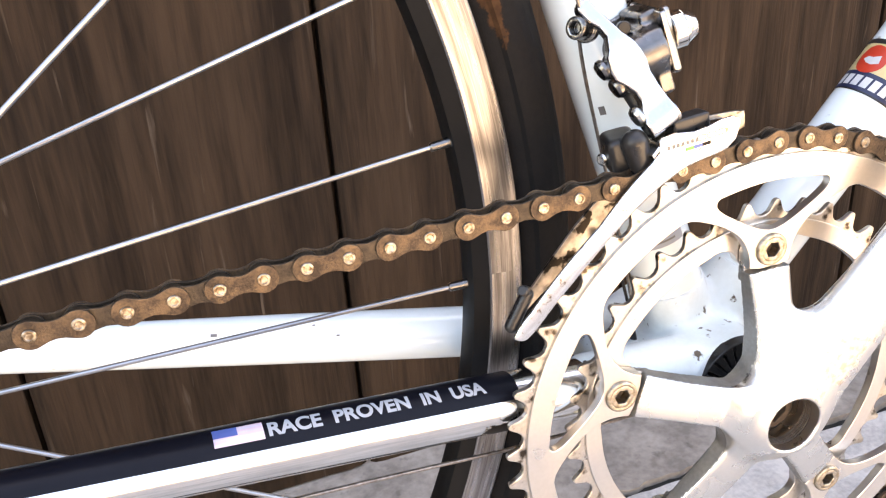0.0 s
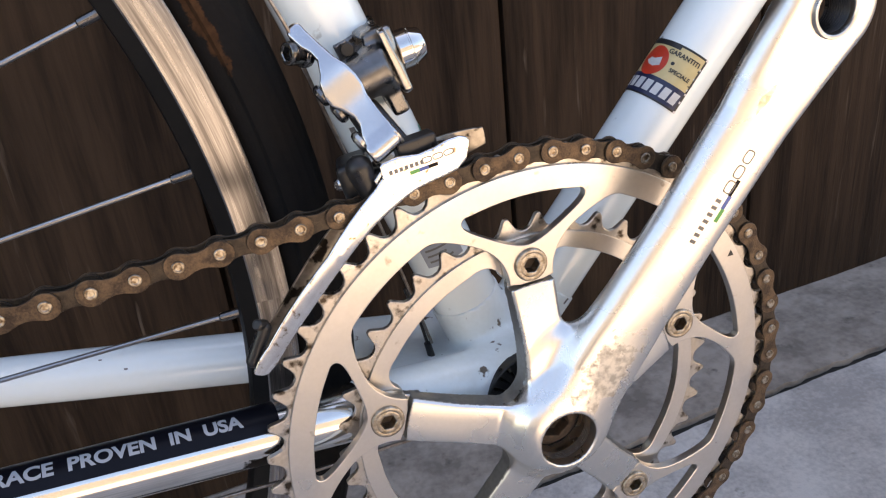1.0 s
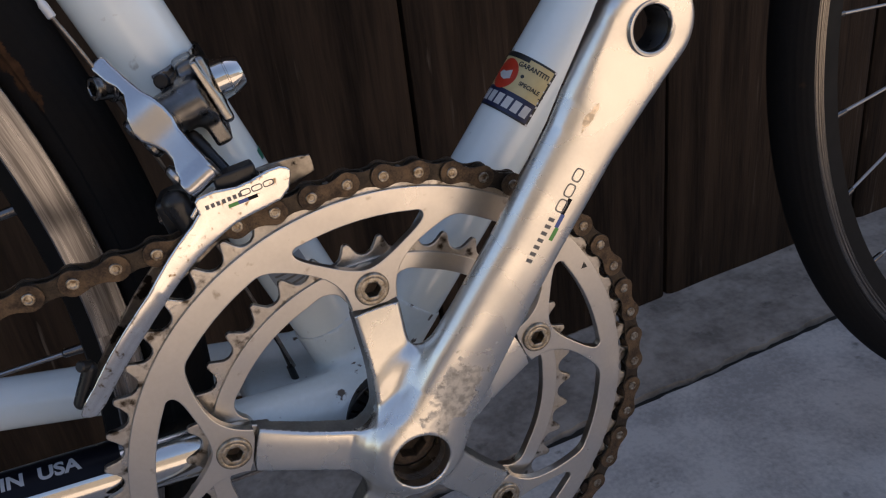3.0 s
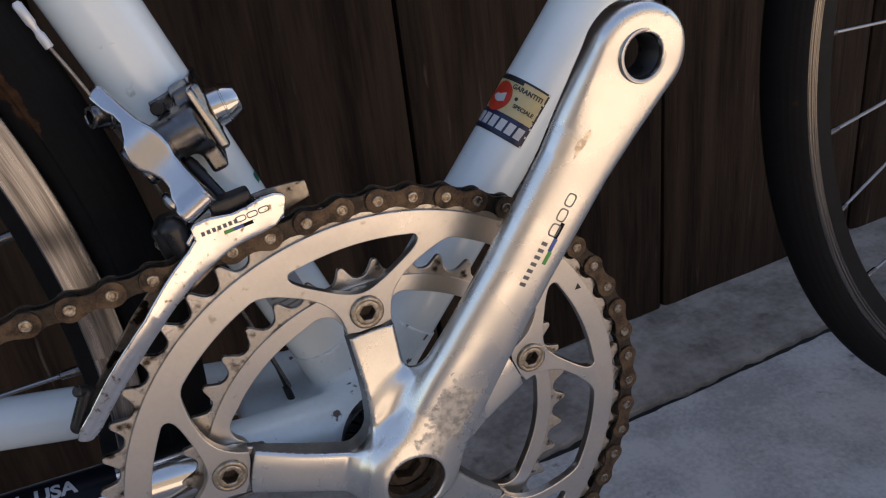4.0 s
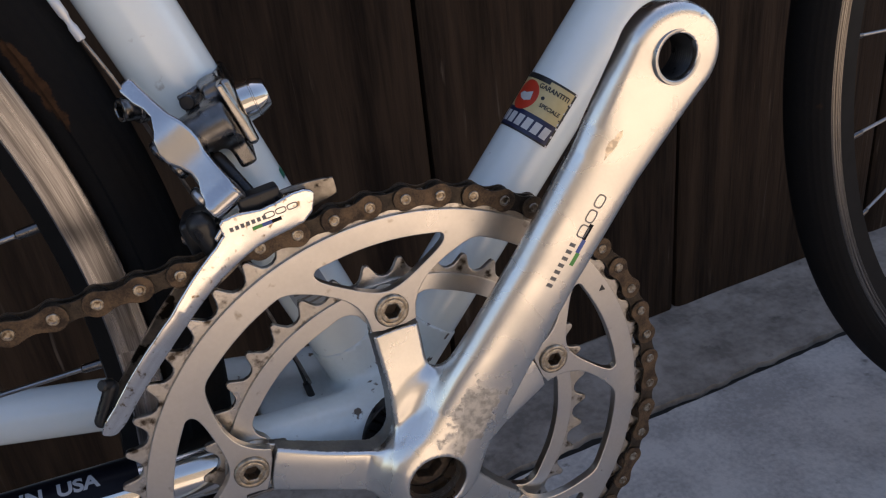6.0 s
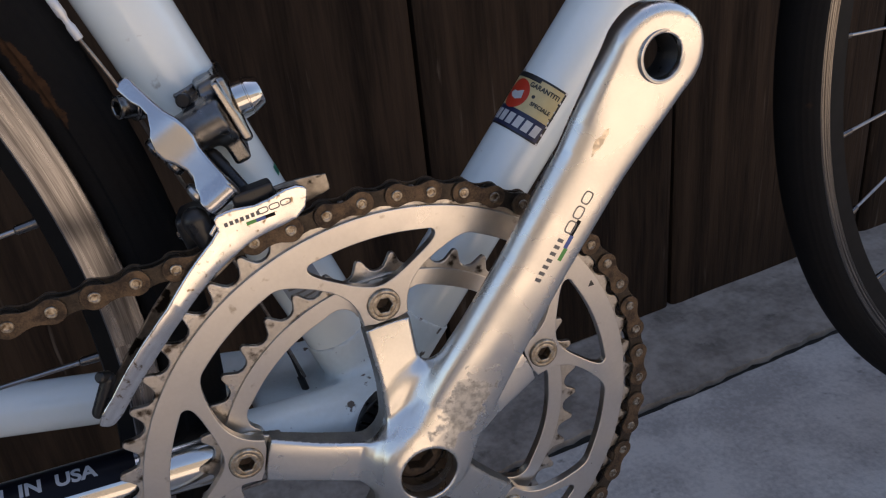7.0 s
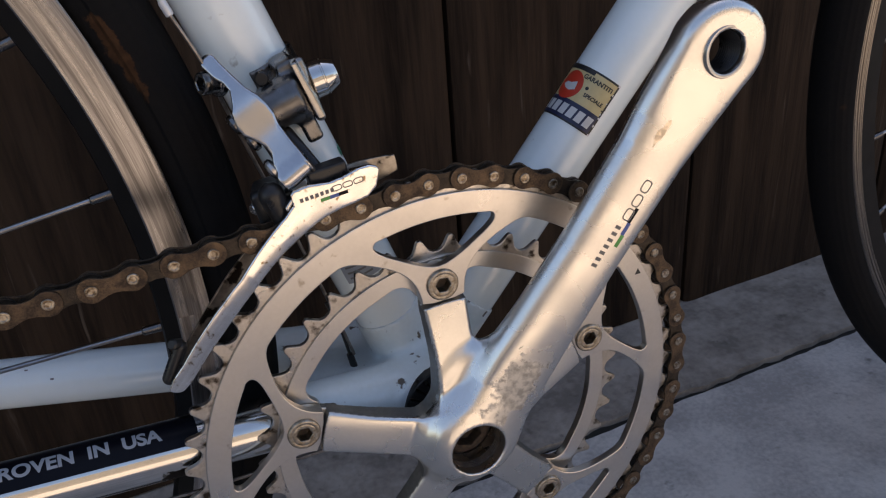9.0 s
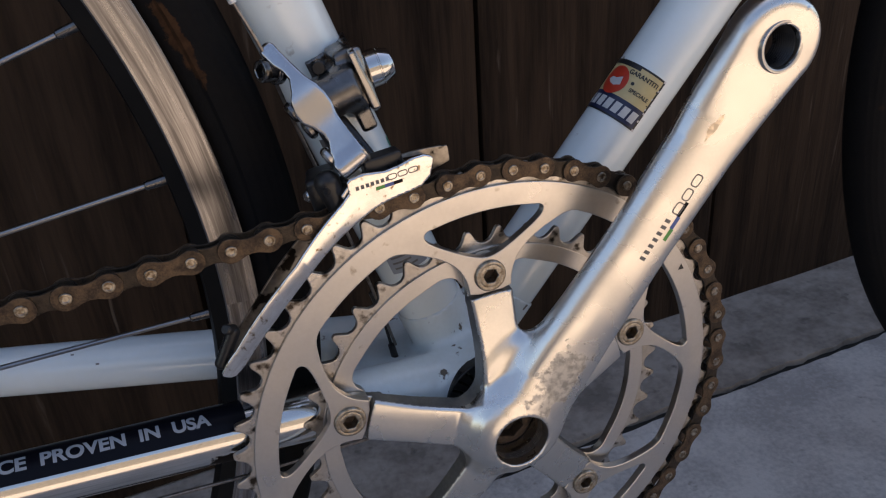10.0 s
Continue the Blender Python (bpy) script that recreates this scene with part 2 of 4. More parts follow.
def tube(name, points, radii, seg=36, steps=1):
    """A round tube through points, with a radius at each."""
    pts = [Vector(p) for p in points]
    rings = []
    for i, p in enumerate(pts):
        d = (pts[min(i + 1, len(pts) - 1)] - pts[max(i - 1, 0)]).normalized()
        _, a, b = frame_of(d)
        r = radii[i] if isinstance(radii, (list, tuple)) else radii
        rings.append([(p + (a * math.cos(2 * math.pi * k / seg) + b * math.sin(2 * math.pi * k / seg)) * r) * MM for k in range(seg)])
    return grid_mesh(name, rings)


def bezier_points(p0, p1, p2, p3, n):
    out = []
    for i in range(n + 1):
        t = i / n
        out.append(tuple((1 - t) ** 3 * a + 3 * t * (1 - t) ** 2 * b + 3 * t * t * (1 - t) * c + t ** 3 * d for a, b, c, d in zip(p0, p1, p2, p3)))
    return out


def joined(name, meshes):
    bm = bmesh.new()
    for me in meshes:
        bm.from_mesh(me)
    out = bpy.data.meshes.new(name)
    bm.to_mesh(out)
    bm.free()
    return smooth(out, 20)


def plate(name, loops, h0, h1, edge=0.25):
    """A plate with holes, cut in the wheel plane (x, z in mm), from height h0 to h1 on the drive side, edges softened."""
    cu = bpy.data.curves.new(name, "CURVE")
    cu.dimensions, cu.fill_mode = "2D", "BOTH"
    cu.extrude, cu.bevel_depth, cu.bevel_resolution, cu.offset = (h1 - h0) / 2 - edge, edge, 1, -edge
    for loop in loops:
        sp = cu.splines.new("POLY")
        sp.points.add(len(loop) - 1)
        sp.points.foreach_set("co", [c for x, z in loop for c in (x, z, 0, 1)])
        sp.use_cyclic_u = True
    ob = bpy.data.objects.new(name, cu)
    scene.collection.objects.link(ob)
    me = bpy.data.meshes.new_from_object(ob.evaluated_get(bpy.context.evaluated_depsgraph_get()))
    bpy.data.objects.remove(ob)
    mid = (h0 + h1) / 2
    me.transform(Matrix(((MM, 0, 0, 0), (0, 0, -MM, -mid * MM), (0, MM, 0, 0), (0, 0, 0, 1))))
    bm = bmesh.new()
    bm.from_mesh(me)
    bmesh.ops.remove_doubles(bm, verts=bm.verts, dist=2e-6)
    bm.to_mesh(me)
    bm.free()
    return smooth(me, 20)


def smin(a, b, k):
    h = np.clip(0.5 + 0.5 * (b - a) / k, 0, 1)
    return b + (a - b) * h - k * h * (1 - h)


def smax(a, b, k):
    return -smin(-a, -b, k)


def solid(name, f, lo, hi, step):
    """Skins a solid given by its signed distance f(points), millimetres, in the box lo to hi."""
    axes = [np.arange(lo[k], hi[k] + step, step) for k in range(3)]
    shape = tuple(len(a) for a in axes)
    grid = np.stack(np.meshgrid(*axes, indexing="ij"), -1)
    val = f(grid.reshape(-1, 3)).reshape(shape)
    inside = val < 0
    cells = tuple(s - 1 for s in shape)
    total, count = np.zeros(cells + (3,)), np.zeros(cells)
    corner = [(i, j, k) for i in (0, 1) for j in (0, 1) for k in (0, 1)]

    def at(arr, c):
        return arr[c[0]:c[0] + cells[0], c[1]:c[1] + cells[1], c[2]:c[2] + cells[2]]

    for c in corner:
        for ax in range(3):
            if c[ax] == 0:
                e = tuple(1 if q == ax else c[q] for q in range(3))
                va, vb = at(val, c), at(val, e)
                cross = at(inside, c) != at(inside, e)
                t = np.where(cross, va / np.where(cross, va - vb, 1), 0)
                pos = np.zeros(cells + (3,)) + c
                pos[..., ax] += t
                total += pos * cross[..., None]
                count += cross
    live = count > 0
    ids = -np.ones(cells, int)
    ids[live] = np.arange(live.sum())
    where = np.argwhere(live)
    pts = np.array(lo) + (where + total[live] / count[live][:, None]) * step
    for _ in range(3):
        v = f(pts)
        g = np.stack([(f(pts + 0.05 * np.eye(3)[k]) - v) / 0.05 for k in range(3)], -1)
        move = -(v / np.maximum((g * g).sum(-1), 0.2))[:, None] * g
        pts = pts + np.clip(move, -0.4 * step, 0.4 * step)
    faces = []
    for ax in range(3):
        o1, o2 = [q for q in range(3) if q != ax]
        a = np.take(inside, range(shape[ax] - 1), ax)
        b = np.take(inside, range(1, shape[ax]), ax)
        for idx, flip in ((np.argwhere(a & ~b), False), (np.argwhere(~a & b), True)):
            ok = (idx[:, o1] > 0) & (idx[:, o2] > 0) & (idx[:, o1] < cells[o1]) & (idx[:, o2] < cells[o2])
            idx = idx[ok]
            quad = []
            for d1, d2 in ((0, 0), (-1, 0), (-1, -1), (0, -1)):
                q = idx.copy()
                q[:, o1] += d1
                q[:, o2] += d2
                quad.append(ids[q[:, 0], q[:, 1], q[:, 2]])
            quad = np.stack(quad, -1)
            faces.append(quad if flip == (ax != 1) else quad[:, ::-1])
    faces = np.concatenate(faces)
    me = bpy.data.meshes.new(name)
    me.from_pydata((pts * MM).tolist(), [], faces.tolist())
    bm = bmesh.new()
    bm.from_mesh(me)
    bmesh.ops.recalc_face_normals(bm, faces=bm.faces)
    bm.to_mesh(me)
    bm.free()
    smooth(me, 180)
    g = np.stack([f(pts + 0.12 * np.eye(3)[k]) - f(pts - 0.12 * np.eye(3)[k]) for k in range(3)], -1)
    g /= np.maximum(np.linalg.norm(g, axis=1), 1e-9)[:, None]
    me.normals_split_custom_set_from_vertices(g.tolist())
    return me


def cylinder_sd(p, base, axis, length, r, rim=0.0):
    d = np.array(axis, float) / np.linalg.norm(axis)
    q = p - np.array(base, float)
    s = q @ d
    radial = np.linalg.norm(q - s[:, None] * d, axis=1) - r
    return smax(radial, np.abs(s - length / 2) - length / 2, max(rim, 0.01))


def box_sd(p, centre, axes, half, rim=0.5):
    q = p - np.array(centre, float)
    out = None
    for a, h in zip(axes, half):
        a = np.array(a, float) / np.linalg.norm(a)
        d = np.abs(q @ a) - h
        out = d if out is None else smax(out, d, rim)
    return out


def capsule_sd(p, a, b, ra, rb):
    a, b = np.array(a, float), np.array(b, float)
    t = np.clip((p - a) @ (b - a) / ((b - a) @ (b - a)), 0, 1)
    return np.linalg.norm(p - a - t[:, None] * (b - a), axis=1) - (ra + (rb - ra) * t)


def lettering(text, height):
    """The outline of a word as a flat bmesh, lower left at the origin, capitals that high; returns it with its width."""
    cu = bpy.data.curves.new("word", "FONT")
    cu.body, cu.size, cu.offset = text, height / 0.69, height * 0.05
    ob = bpy.data.objects.new("word", cu)
    scene.collection.objects.link(ob)
    me = bpy.data.meshes.new_from_object(ob.evaluated_get(bpy.context.evaluated_depsgraph_get()))
    bpy.data.objects.remove(ob)
    bm = bmesh.new()
    bm.from_mesh(me)
    xs = [v.co.x for v in bm.verts]
    return bm, (min(xs), max(xs))


def patch(loops_or_size):
    """A flat rectangle (x0, y0, x1, y1) as a bmesh."""
    x0, y0, x1, y1 = loops_or_size
    bm = bmesh.new()
    bm.faces.new([bm.verts.new(c) for c in ((x0, y0, 0), (x1, y0, 0), (x1, y1, 0), (x0, y1, 0))])
    return bm


def laid(bm, onto, cut_x=0.0, cut_y=1.0, name="print"):
    """Cuts a flat print into strips and lays it onto a surface: onto(x, y) gives the place in millimetres."""
    for axis, step in ((0, cut_x), (1, cut_y)):
        if step:
            vals = [v.co[axis] for v in bm.verts]
            k = math.ceil(min(vals) / step)
            while k * step < max(vals):
                co, no = [0, 0, 0], [0, 0, 0]
                co[axis], no[axis] = k * step, 1
                bmesh.ops.bisect_plane(bm, geom=bm.verts[:] + bm.edges[:] + bm.faces[:], plane_co=co, plane_no=no)
                k += 1
    for v in bm.verts:
        v.co = Vector(onto(v.co.x, v.co.y)) * MM
    me = bpy.data.meshes.new(name)
    bm.to_mesh(me)
    bm.free()
    return smooth(me)


def polar(r, deg):
    return (r * math.cos(radians(deg)), r * math.sin(radians(deg)))


# ---- ground, fence, unseen closing walls ----
SLOPE = 2.76
ground = new("ground", None)
tagged(ground, "grey trowelled concrete paving, faintly stained and pitted", "ground", kind="structure")
RISE = math.tan(radians(SLOPE))


def slab(name, x0, x1, y0, y1, z, thick, mat, parent, nx=2, ny=2, wobble=0.0, seed=0, label="", ragged=0):
    """A slab with an uneven front edge and a softened rim, on the sloping ground."""
    rnd = random.Random(seed)
    bm = bmesh.new()
    rows = []
    for j in range(ny + 1):
        row = []
        for i in range(nx + 1):
            x, y = x0 + (x1 - x0) * i / nx, y0 + (y1 - y0) * j / ny
            dz = 0.0
            if wobble and j == ragged:
                y += wobble * (0.6 * noise.noise(Vector((x * 16, seed, 0))) + 0.5 * noise.noise(Vector((x * 70, seed, 4))))
                dz = -0.003 + 0.35 * wobble * noise.noise(Vector((x * 40, seed, 9)))
            elif wobble:
                dz = 0.25 * wobble * noise.noise(Vector((x * 12, y * 12, seed)))
            row.append(bm.verts.new((x, y, z + x * RISE + dz)))
        rows.append(row)
    for j in range(ny):
        for i in range(nx):
            bm.faces.new((rows[j][i], rows[j][i + 1], rows[j + 1][i + 1], rows[j + 1][i]))
    edge = [e for e in bm.edges if e.is_boundary]
    ext = bmesh.ops.extrude_edge_only(bm, edges=edge)
    for v in ext["geom"]:
        if isinstance(v, bmesh.types.BMVert):
            v.co.z -= thick
    bmesh.ops.recalc_face_normals(bm, faces=bm.faces)
    me = bpy.data.meshes.new(name)
    bm.to_mesh(me)
    bm.free()
    return part(name, smooth(me, 40), mat, parent, label)


JOINT = 0.178
slab("paving_sheet", -40, 40, -40, 40, -0.05, 0.02, DIRT, ground, 40, 40, label="bare dark soil under the slabs")
slab("paving_slab", -6, 6, -9, JOINT - 0.0035, 0.0, 0.045, CONCRETE, ground, 1500, 8, 0.0038, 8, ragged=8, label="smooth grey concrete slab")
strip = slab("concrete_strip", -6, 6, JOINT + 0.0045, 0.9, 0.002, 0.05, ROUGH_CONCRETE, ground, 1500, 8, 0.007, 3, label="rough brownish concrete strip along the fence")
slab("joint_dirt", -6, 6, JOINT - 0.02, JOINT + 0.03, -0.0075, 0.01, DIRT, ground, 60, 2, label="dark dirt in the open joint")

fence = new("fence", None)
fence.location = (0, 0.300, 0)
tagged(fence, "dark brown stained wide board fence with narrow gaps", "fence", kind="structure")


def board(x0, x1, height, depth, seed):
    """A sawn board with eased edges, its face towards -y."""
    rnd = random.Random(seed)
    bm = bmesh.new()
    e = 0.004
    prof = [(x0, depth), (x0, e), (x0 + e, 0.0012), (x0 + 3 * e, 0), (x1 - 3 * e, 0), (x1 - e, 0.0012), (x1, e), (x1, depth)]
    levels = [0.0] + [height * k / 6 for k in range(1, 7)]
    rings = []
    for n, z in enumerate(levels):
        ring = []
        for x, y in prof:
            zz = (z + x * RISE + 0.002 + (0.002 * math.sin(x * 60 + seed) if n == 0 else 0))
            ring.append((x + 0.0006 * rnd.uniform(-1, 1), y, zz))
        rings.append(ring)
    return grid_mesh("plank", rings)


GAPS = [-0.351 - 0.25 * k for k in range(15, 0, -1)] + [-0.351, -0.104, 0.147, 0.402, 0.668] + [0.668 + 0.26 * k for k in range(1, 14)]
# invented step in the unseen fence top lets sun nearer on the right
for k, (a, b) in enumerate(zip(GAPS[:-1], GAPS[1:])):
    part("plank", board(a + 0.0022, b - 0.0022, 1.92 if a < 0.3 else 1.56, 0.019, k), WOOD, fence)
for k, (a, b) in enumerate(zip(GAPS[:-1], GAPS[1:])):
    if k:
        back = part("backing_plank", board(a - 0.06, a + 0.06, 1.86 if a < 0.3 else 1.5, 0.018, 50 + k), WOOD, fence)
        back.location = (0, 0.0205, 0)

# closing wall added out of view, its grey set for the metal's reflections
bm = bmesh.new()
bmesh.ops.create_cube(bm, size=1, matrix=Matrix.LocRotScale((0, -6.5, 1.0), None, (22, 0.2, 3.2)))
me = bpy.data.meshes.new("wall_house")
bm.to_mesh(me)
bm.free()
me.materials.append(STUCCO)
wall_house = new("wall_house", me)
# tall unseen wall, added to keep the sun off the ground at left
bm = bmesh.new()
bmesh.ops.create_cube(bm, size=1, matrix=Matrix.LocRotScale((-4.12, 0.62, 5.5), None, (8.0, 0.3, 12.5)))
me = bpy.data.meshes.new("wall_neighbour")
bm.to_mesh(me)
bm.free()
me.materials.append(STUCCO)
tagged(new("wall_neighbour", me), "plain grey unseen wall added behind the fence to block the sun", "wall", kind="structure")
tagged(wall_house, "plain grey rendered wall added out of view to shape the reflections", "wall", kind="structure")

# ---- the bicycle ----
bicycle = new("bicycle", None)
bicycle.matrix_world = pose(0, 0, 0.264, -1.39, 0, 0)
tagged(bicycle, "pale celeste steel racing bicycle with rusty chain beside a board fence", "bicycle")

CRANK = 55.8
CU, SU = math.cos(radians(CRANK)), math.sin(radians(CRANK))


def xyz(u, v, h):
    """From the crank's own axes (along, across, out) to the bicycle's."""
    return (u * CU - v * SU, -h, u * SU + v * CU)


# frame tubes
SEAT, DOWN = 109.0, 49.2
SEAT_R, DOWN_R = 14.4, 14.6


def along(deg, s):
    return (s * math.cos(radians(deg)), 0, s * math.sin(radians(deg)))


part("seat_tube", tube("seat_tube", [along(SEAT, s) for s in (12, 80, 200, 400, 530)], SEAT_R, 64), PAINT, bicycle, "pale celeste painted seat tube with a few chips")
part("down_tube", tube("down_tube", [along(DOWN, s) for s in (12, 80, 200, 400, 600)], DOWN_R, 64), PAINT, bicycle, "pale celeste painted down tube")
CS_A, CS_B = (-14, -23, 5), (-402, -68, 56)
LS_A, LS_B = (-14, 24, 0.8), (-402, 64, 53)


def lerp3(a, b, t):
    return tuple(p + (q - p) * t for p, q in zip(a, b))


STAY_R = [11.6, 11.6, 11.2, 10.6, 9.8, 9.0, 8.0, 7.2]
DRIVE_R = [0.95 * r for r in STAY_R]
stay = part("chainstay", tube("chainstay", [lerp3(CS_A, CS_B, t / 7) for t in range(8)], DRIVE_R, 64), OILY_CHROME, bicycle, "chromed drive-side chainstay, spattered with oil behind the chainring")
far_stay = part("chainstay", tube("chainstay", [lerp3(LS_A, LS_B, t / 7) for t in range(8)], STAY_R, 64), PAINT, bicycle, "pale celeste painted far chainstay")


def shell_sd(p):
    d = cylinder_sd(p, (0, 34, 0), (0, -1, 0), 68, 20.2, 1.0)
    for deg, r, ln in ((SEAT, SEAT_R, 38), (DOWN, DOWN_R, 42)):
        d = smin(d, smax(capsule_sd(p, (0, 0, 0), along(deg, ln), r + 0.9, r + 0.7), p @ np.array(along(deg, 1)) - ln + 2, 0.6), 5)
    for a, b, ln, k in ((CS_A, CS_B, 0.13, 6), (LS_A, LS_B, 0.13, 9)):
        d = smin(d, capsule_sd(p, a, lerp3(a, b, ln), 13.0, 12.4), k)
    d = smin(d, box_sd(p, (-33, 2, 5), ((1, 0, -0.14), (0, 1, 0), (0.14, 0, 1)), (20, 24, 7.0), 5.0), 5)
    return smax(d, -cylinder_sd(p, (0, 40, 0), (0, -1, 0), 80, 17.5, 0.3), 0.8)


part("bottom_bracket_shell", solid("bottom_bracket_shell", shell_sd, (-82, -46, -26), (40, 46, 50), 1.4), SHELL_PAINT, bicycle, "painted bottom bracket shell with grime in its corners")


def cup_sd(p):
    d = cylinder_sd(p, (0, -33, 0), (0, -1, 0), 5.2, 20.0, 0.6)
    ang = np.arctan2(p[:, 2], p[:, 0])
    notch = np.cos(ang * 24) - 0.72
    d = smax(d, smin(notch * 1.2, 18.9 - np.hypot(p[:, 0], p[:, 2]), 0.4) * 1.0, 0.3)
    return smax(d, -cylinder_sd(p, (0, -30, 0), (0, -1, 0), 12, 8.5, 0.2), 0.4)


part("bearing_cup", solid("bearing_cup", cup_sd, (-22, -40, -22), (22, -31, 22), 0.8), BLACK_METAL, bicycle, "black notched bottom bracket cup")
part("axle", turned("axle", (0, -32, 0), (0, -1, 0), [(0, 8), (14, 8), (20, 7)], 24), STEEL, bicycle)

# the crank: hub, five spider arms and the arm, forged in one piece
ARM_U = np.array([-40, 0, 30, 55, 90, 130, 150, 170, 240.0])
ARM_W = np.array([15.5, 15.5, 14.0, 12.6, 11.6, 12.6, 14.8, 17.5, 17.5])
ARMS = (36.0, -36.0, 108.0, -108.0, 180.0)


def crank_uvh(u, v, h, holes=True):
    w = np.interp(u, ARM_U, ARM_W)
    side = np.where(u < 170.5, np.where(v > 0, v - w - 1.5 * np.interp(u, [20, 40, 140, 165], [0, 1, 1, 0]), -v - w), np.hypot(u - 170.5, v) - 17.5)
    side = np.where(u < 4, np.hypot(np.minimum(u - 4, 0), v) - w, side)
    side = side + 0.10 * np.clip(72 - h, 0, 30)  # the flanks draw in a little towards the back
    # the outer face rolls over in a broad curve on its upper side and a slight one on the other
    lean = np.interp(u, [0, 25, 140, 168], [0.25, 1.0, 1.0, 0.3])
    roll = 1 - np.sqrt(1 - np.clip((v + 8) / (w + 9.5), 0, 0.97) ** 2)
    crown = 10.5 * lean * roll + np.interp(u, [0, 140, 165], [0.9, 0.8, 0.6]) * np.clip(-(v + 6) / (w - 6), 0, 1.3) ** 2.3
    top = 67.6 + 0.081 * np.clip(u, 0, 200) - crown
    low = np.interp(u, [0, 30, 60, 100, 175], [50, 53, 58, 62, 68.5]) + 2.0 * np.clip(np.abs(v) / w, 0, 1.2) ** 2
    edge = np.where(v > 0, 5.0, np.interp(u, [90, 165], [2.4, 4.5]))
    arm = smax(smax(side, h - top, edge), low - h, 2.5)
    rad = np.hypot(u, v)
    hub = smax(smax(rad - 18.5, h - 66.8 + 0.42 * np.clip(rad - 12.5, 0, 30), 4.0), 46.5 + 1.3 * np.clip(rad - 15, 0, 12) - h, 1.0)
    web = smax(smax(rad - 20.0, h - 58.0, 3.0), 50.5 - h, 1.0)
    d = None
    for deg in ARMS:
        c, s = math.cos(radians(deg)), math.sin(radians(deg))
        a, b = u * c + v * s, -u * s + v * c
        half = np.interp(a, [0, 18, 40, 58, 75], [10.0, 9.0, 8.3, 8.7, 8.7]) + 0.07 * (52 - h)
        ht = 61.5 - 0.10 * np.clip(a, 0, 70) - 0.0015 * np.clip(a, 0, 70) ** 2 - 0.5 * np.clip(np.abs(b) / 8, 0, 1.2) ** 3
        x = smax(smax(smax(np.abs(b) - half, h - ht, 1.5), np.hypot(u, v) - 57.4, 0.3), np.maximum(np.interp(a, [0, 22, 44, 57], [51, 50, 46.4, 44.4]) - h, -a), 0.5)
        seat = smax(smax(np.hypot(a - 64, b) - 8.6, h - 46.2, 0.3), 43.0 - h, 0.4)
        x = np.minimum(x, smin(seat, smax(smax(np.abs(b) - 8.6, np.abs(a - 58) - 6, 0.3), np.abs(h - 44.6) - 1.6, 0.3), 0.5))
        d = x if d is None else smin(d, x, 5.5)
    d = smin(d, web, 6.0)
    d = smin(d, smax(smax(np.hypot(u - 20, v) - 21.0, h - 55.5, 4.0), 52 - h, 1.5), 6.0)
    d = smin(d, hub, 7.0)
    d = smin(d, arm, 7.5)
    if holes:
        d = smax(d, -smax(np.hypot(u, v) - 11.1, 51 - h, 0.2), 0.7)
        d = smax(d, -(np.hypot(u - 170.5, v - 0.4) - 7.3), 0.5)
    return d


def crank_local(p):
    return crank_uvh(p[:, 0], p[:, 1], p[:, 2])


me = solid("crank_arm", crank_local, (-76, -76, 41), (191, 76, 84), 0.75)
me.transform(Matrix(((CU, -SU, 0, 0), (0, 0, -1, 0), (SU, CU, 0, 0), (0, 0, 0, 1))))
crank = part("crank_arm", me, None, bicycle, "polished alloy crank arm with five-arm spider, scuffed near the axle")


def crank_top(u, v):
    """Height of the crank's outer face."""
    hs = np.arange(46, 86, 0.05)
    val = crank_uvh(np.full(len(hs), u), np.full(len(hs), v), hs, False)
    return float(hs[np.nonzero(val < 0)[0][-1]])


def on_crank(u0, v0, lift=0.06):
    return lambda x, y: xyz(u0 + x, v0 + y, crank_top(u0 + x, v0 + y) + lift)


part("pedal_washer", turned("pedal_washer", xyz(170.5, 0.4, 79.9), (0, -1, 0), [(-1.0, 7.3), (-1.0, 9.0), (1.45, 9.0), (1.85, 8.75), (1.9, 8.1), (1.6, 7.55), (0.5, 7.3)], 64, cap=False), STEEL, crank, "bright ring round the pedal hole")
thread = [(0, 6.7)] + [(0.5 * k, 7.12 if k % 2 else 6.75) for k in range(1, 22)]
part("pedal_thread", turned("pedal_thread", xyz(170.5, 0.4, 69.3), (0, -1, 0), thread, 40, cap=False), BLACK_METAL, crank, "dark threaded pedal hole")
thread = [(0.5 * k, 11.15 if k % 2 else 10.75) for k in range(0, 9)]
part("hub_thread", turned("hub_thread", (0, -61.2, 0), (0, -1, 0), thread, 48, cap=False), SOCKET, crank, "worn thread of the open bolt hole")


def bolt_sd(p):
    q = p.copy()
    d = cylinder_sd(q, (0, -50, 0), (0, -1, 0), 5.5, 10.8, 0.5)
    d = np.minimum(d, cylinder_sd(q, (0, -50, 0), (0, -1, 0), 8.0, 8.4, 0.8))
    hexa = np.max([np.abs(q[:, 0] * math.cos(a) + q[:, 2] * math.sin(a)) for a in (0.2, 0.2 + math.pi / 3, 0.2 + 2 * math.pi / 3)], axis=0) - 5.2
    return smax(d, -smax(hexa, q[:, 1] + 53.0, 0.2), 0.5)


part("crank_bolt", solid("crank_bolt", bolt_sd, (-12, -60, -12), (12, -49, 12), 0.6), SOCKET, crank, "rusty hexagon-socket crank bolt deep in its hole")

# printed marks on the crank, as plain bars
for k in range(7):
    part("print_bar", laid(patch((0, 0, 1.35, 2.2)), on_crank(84.5 + 2.7 * k, -1.9), 0, 1.1), GREY_INK, crank)


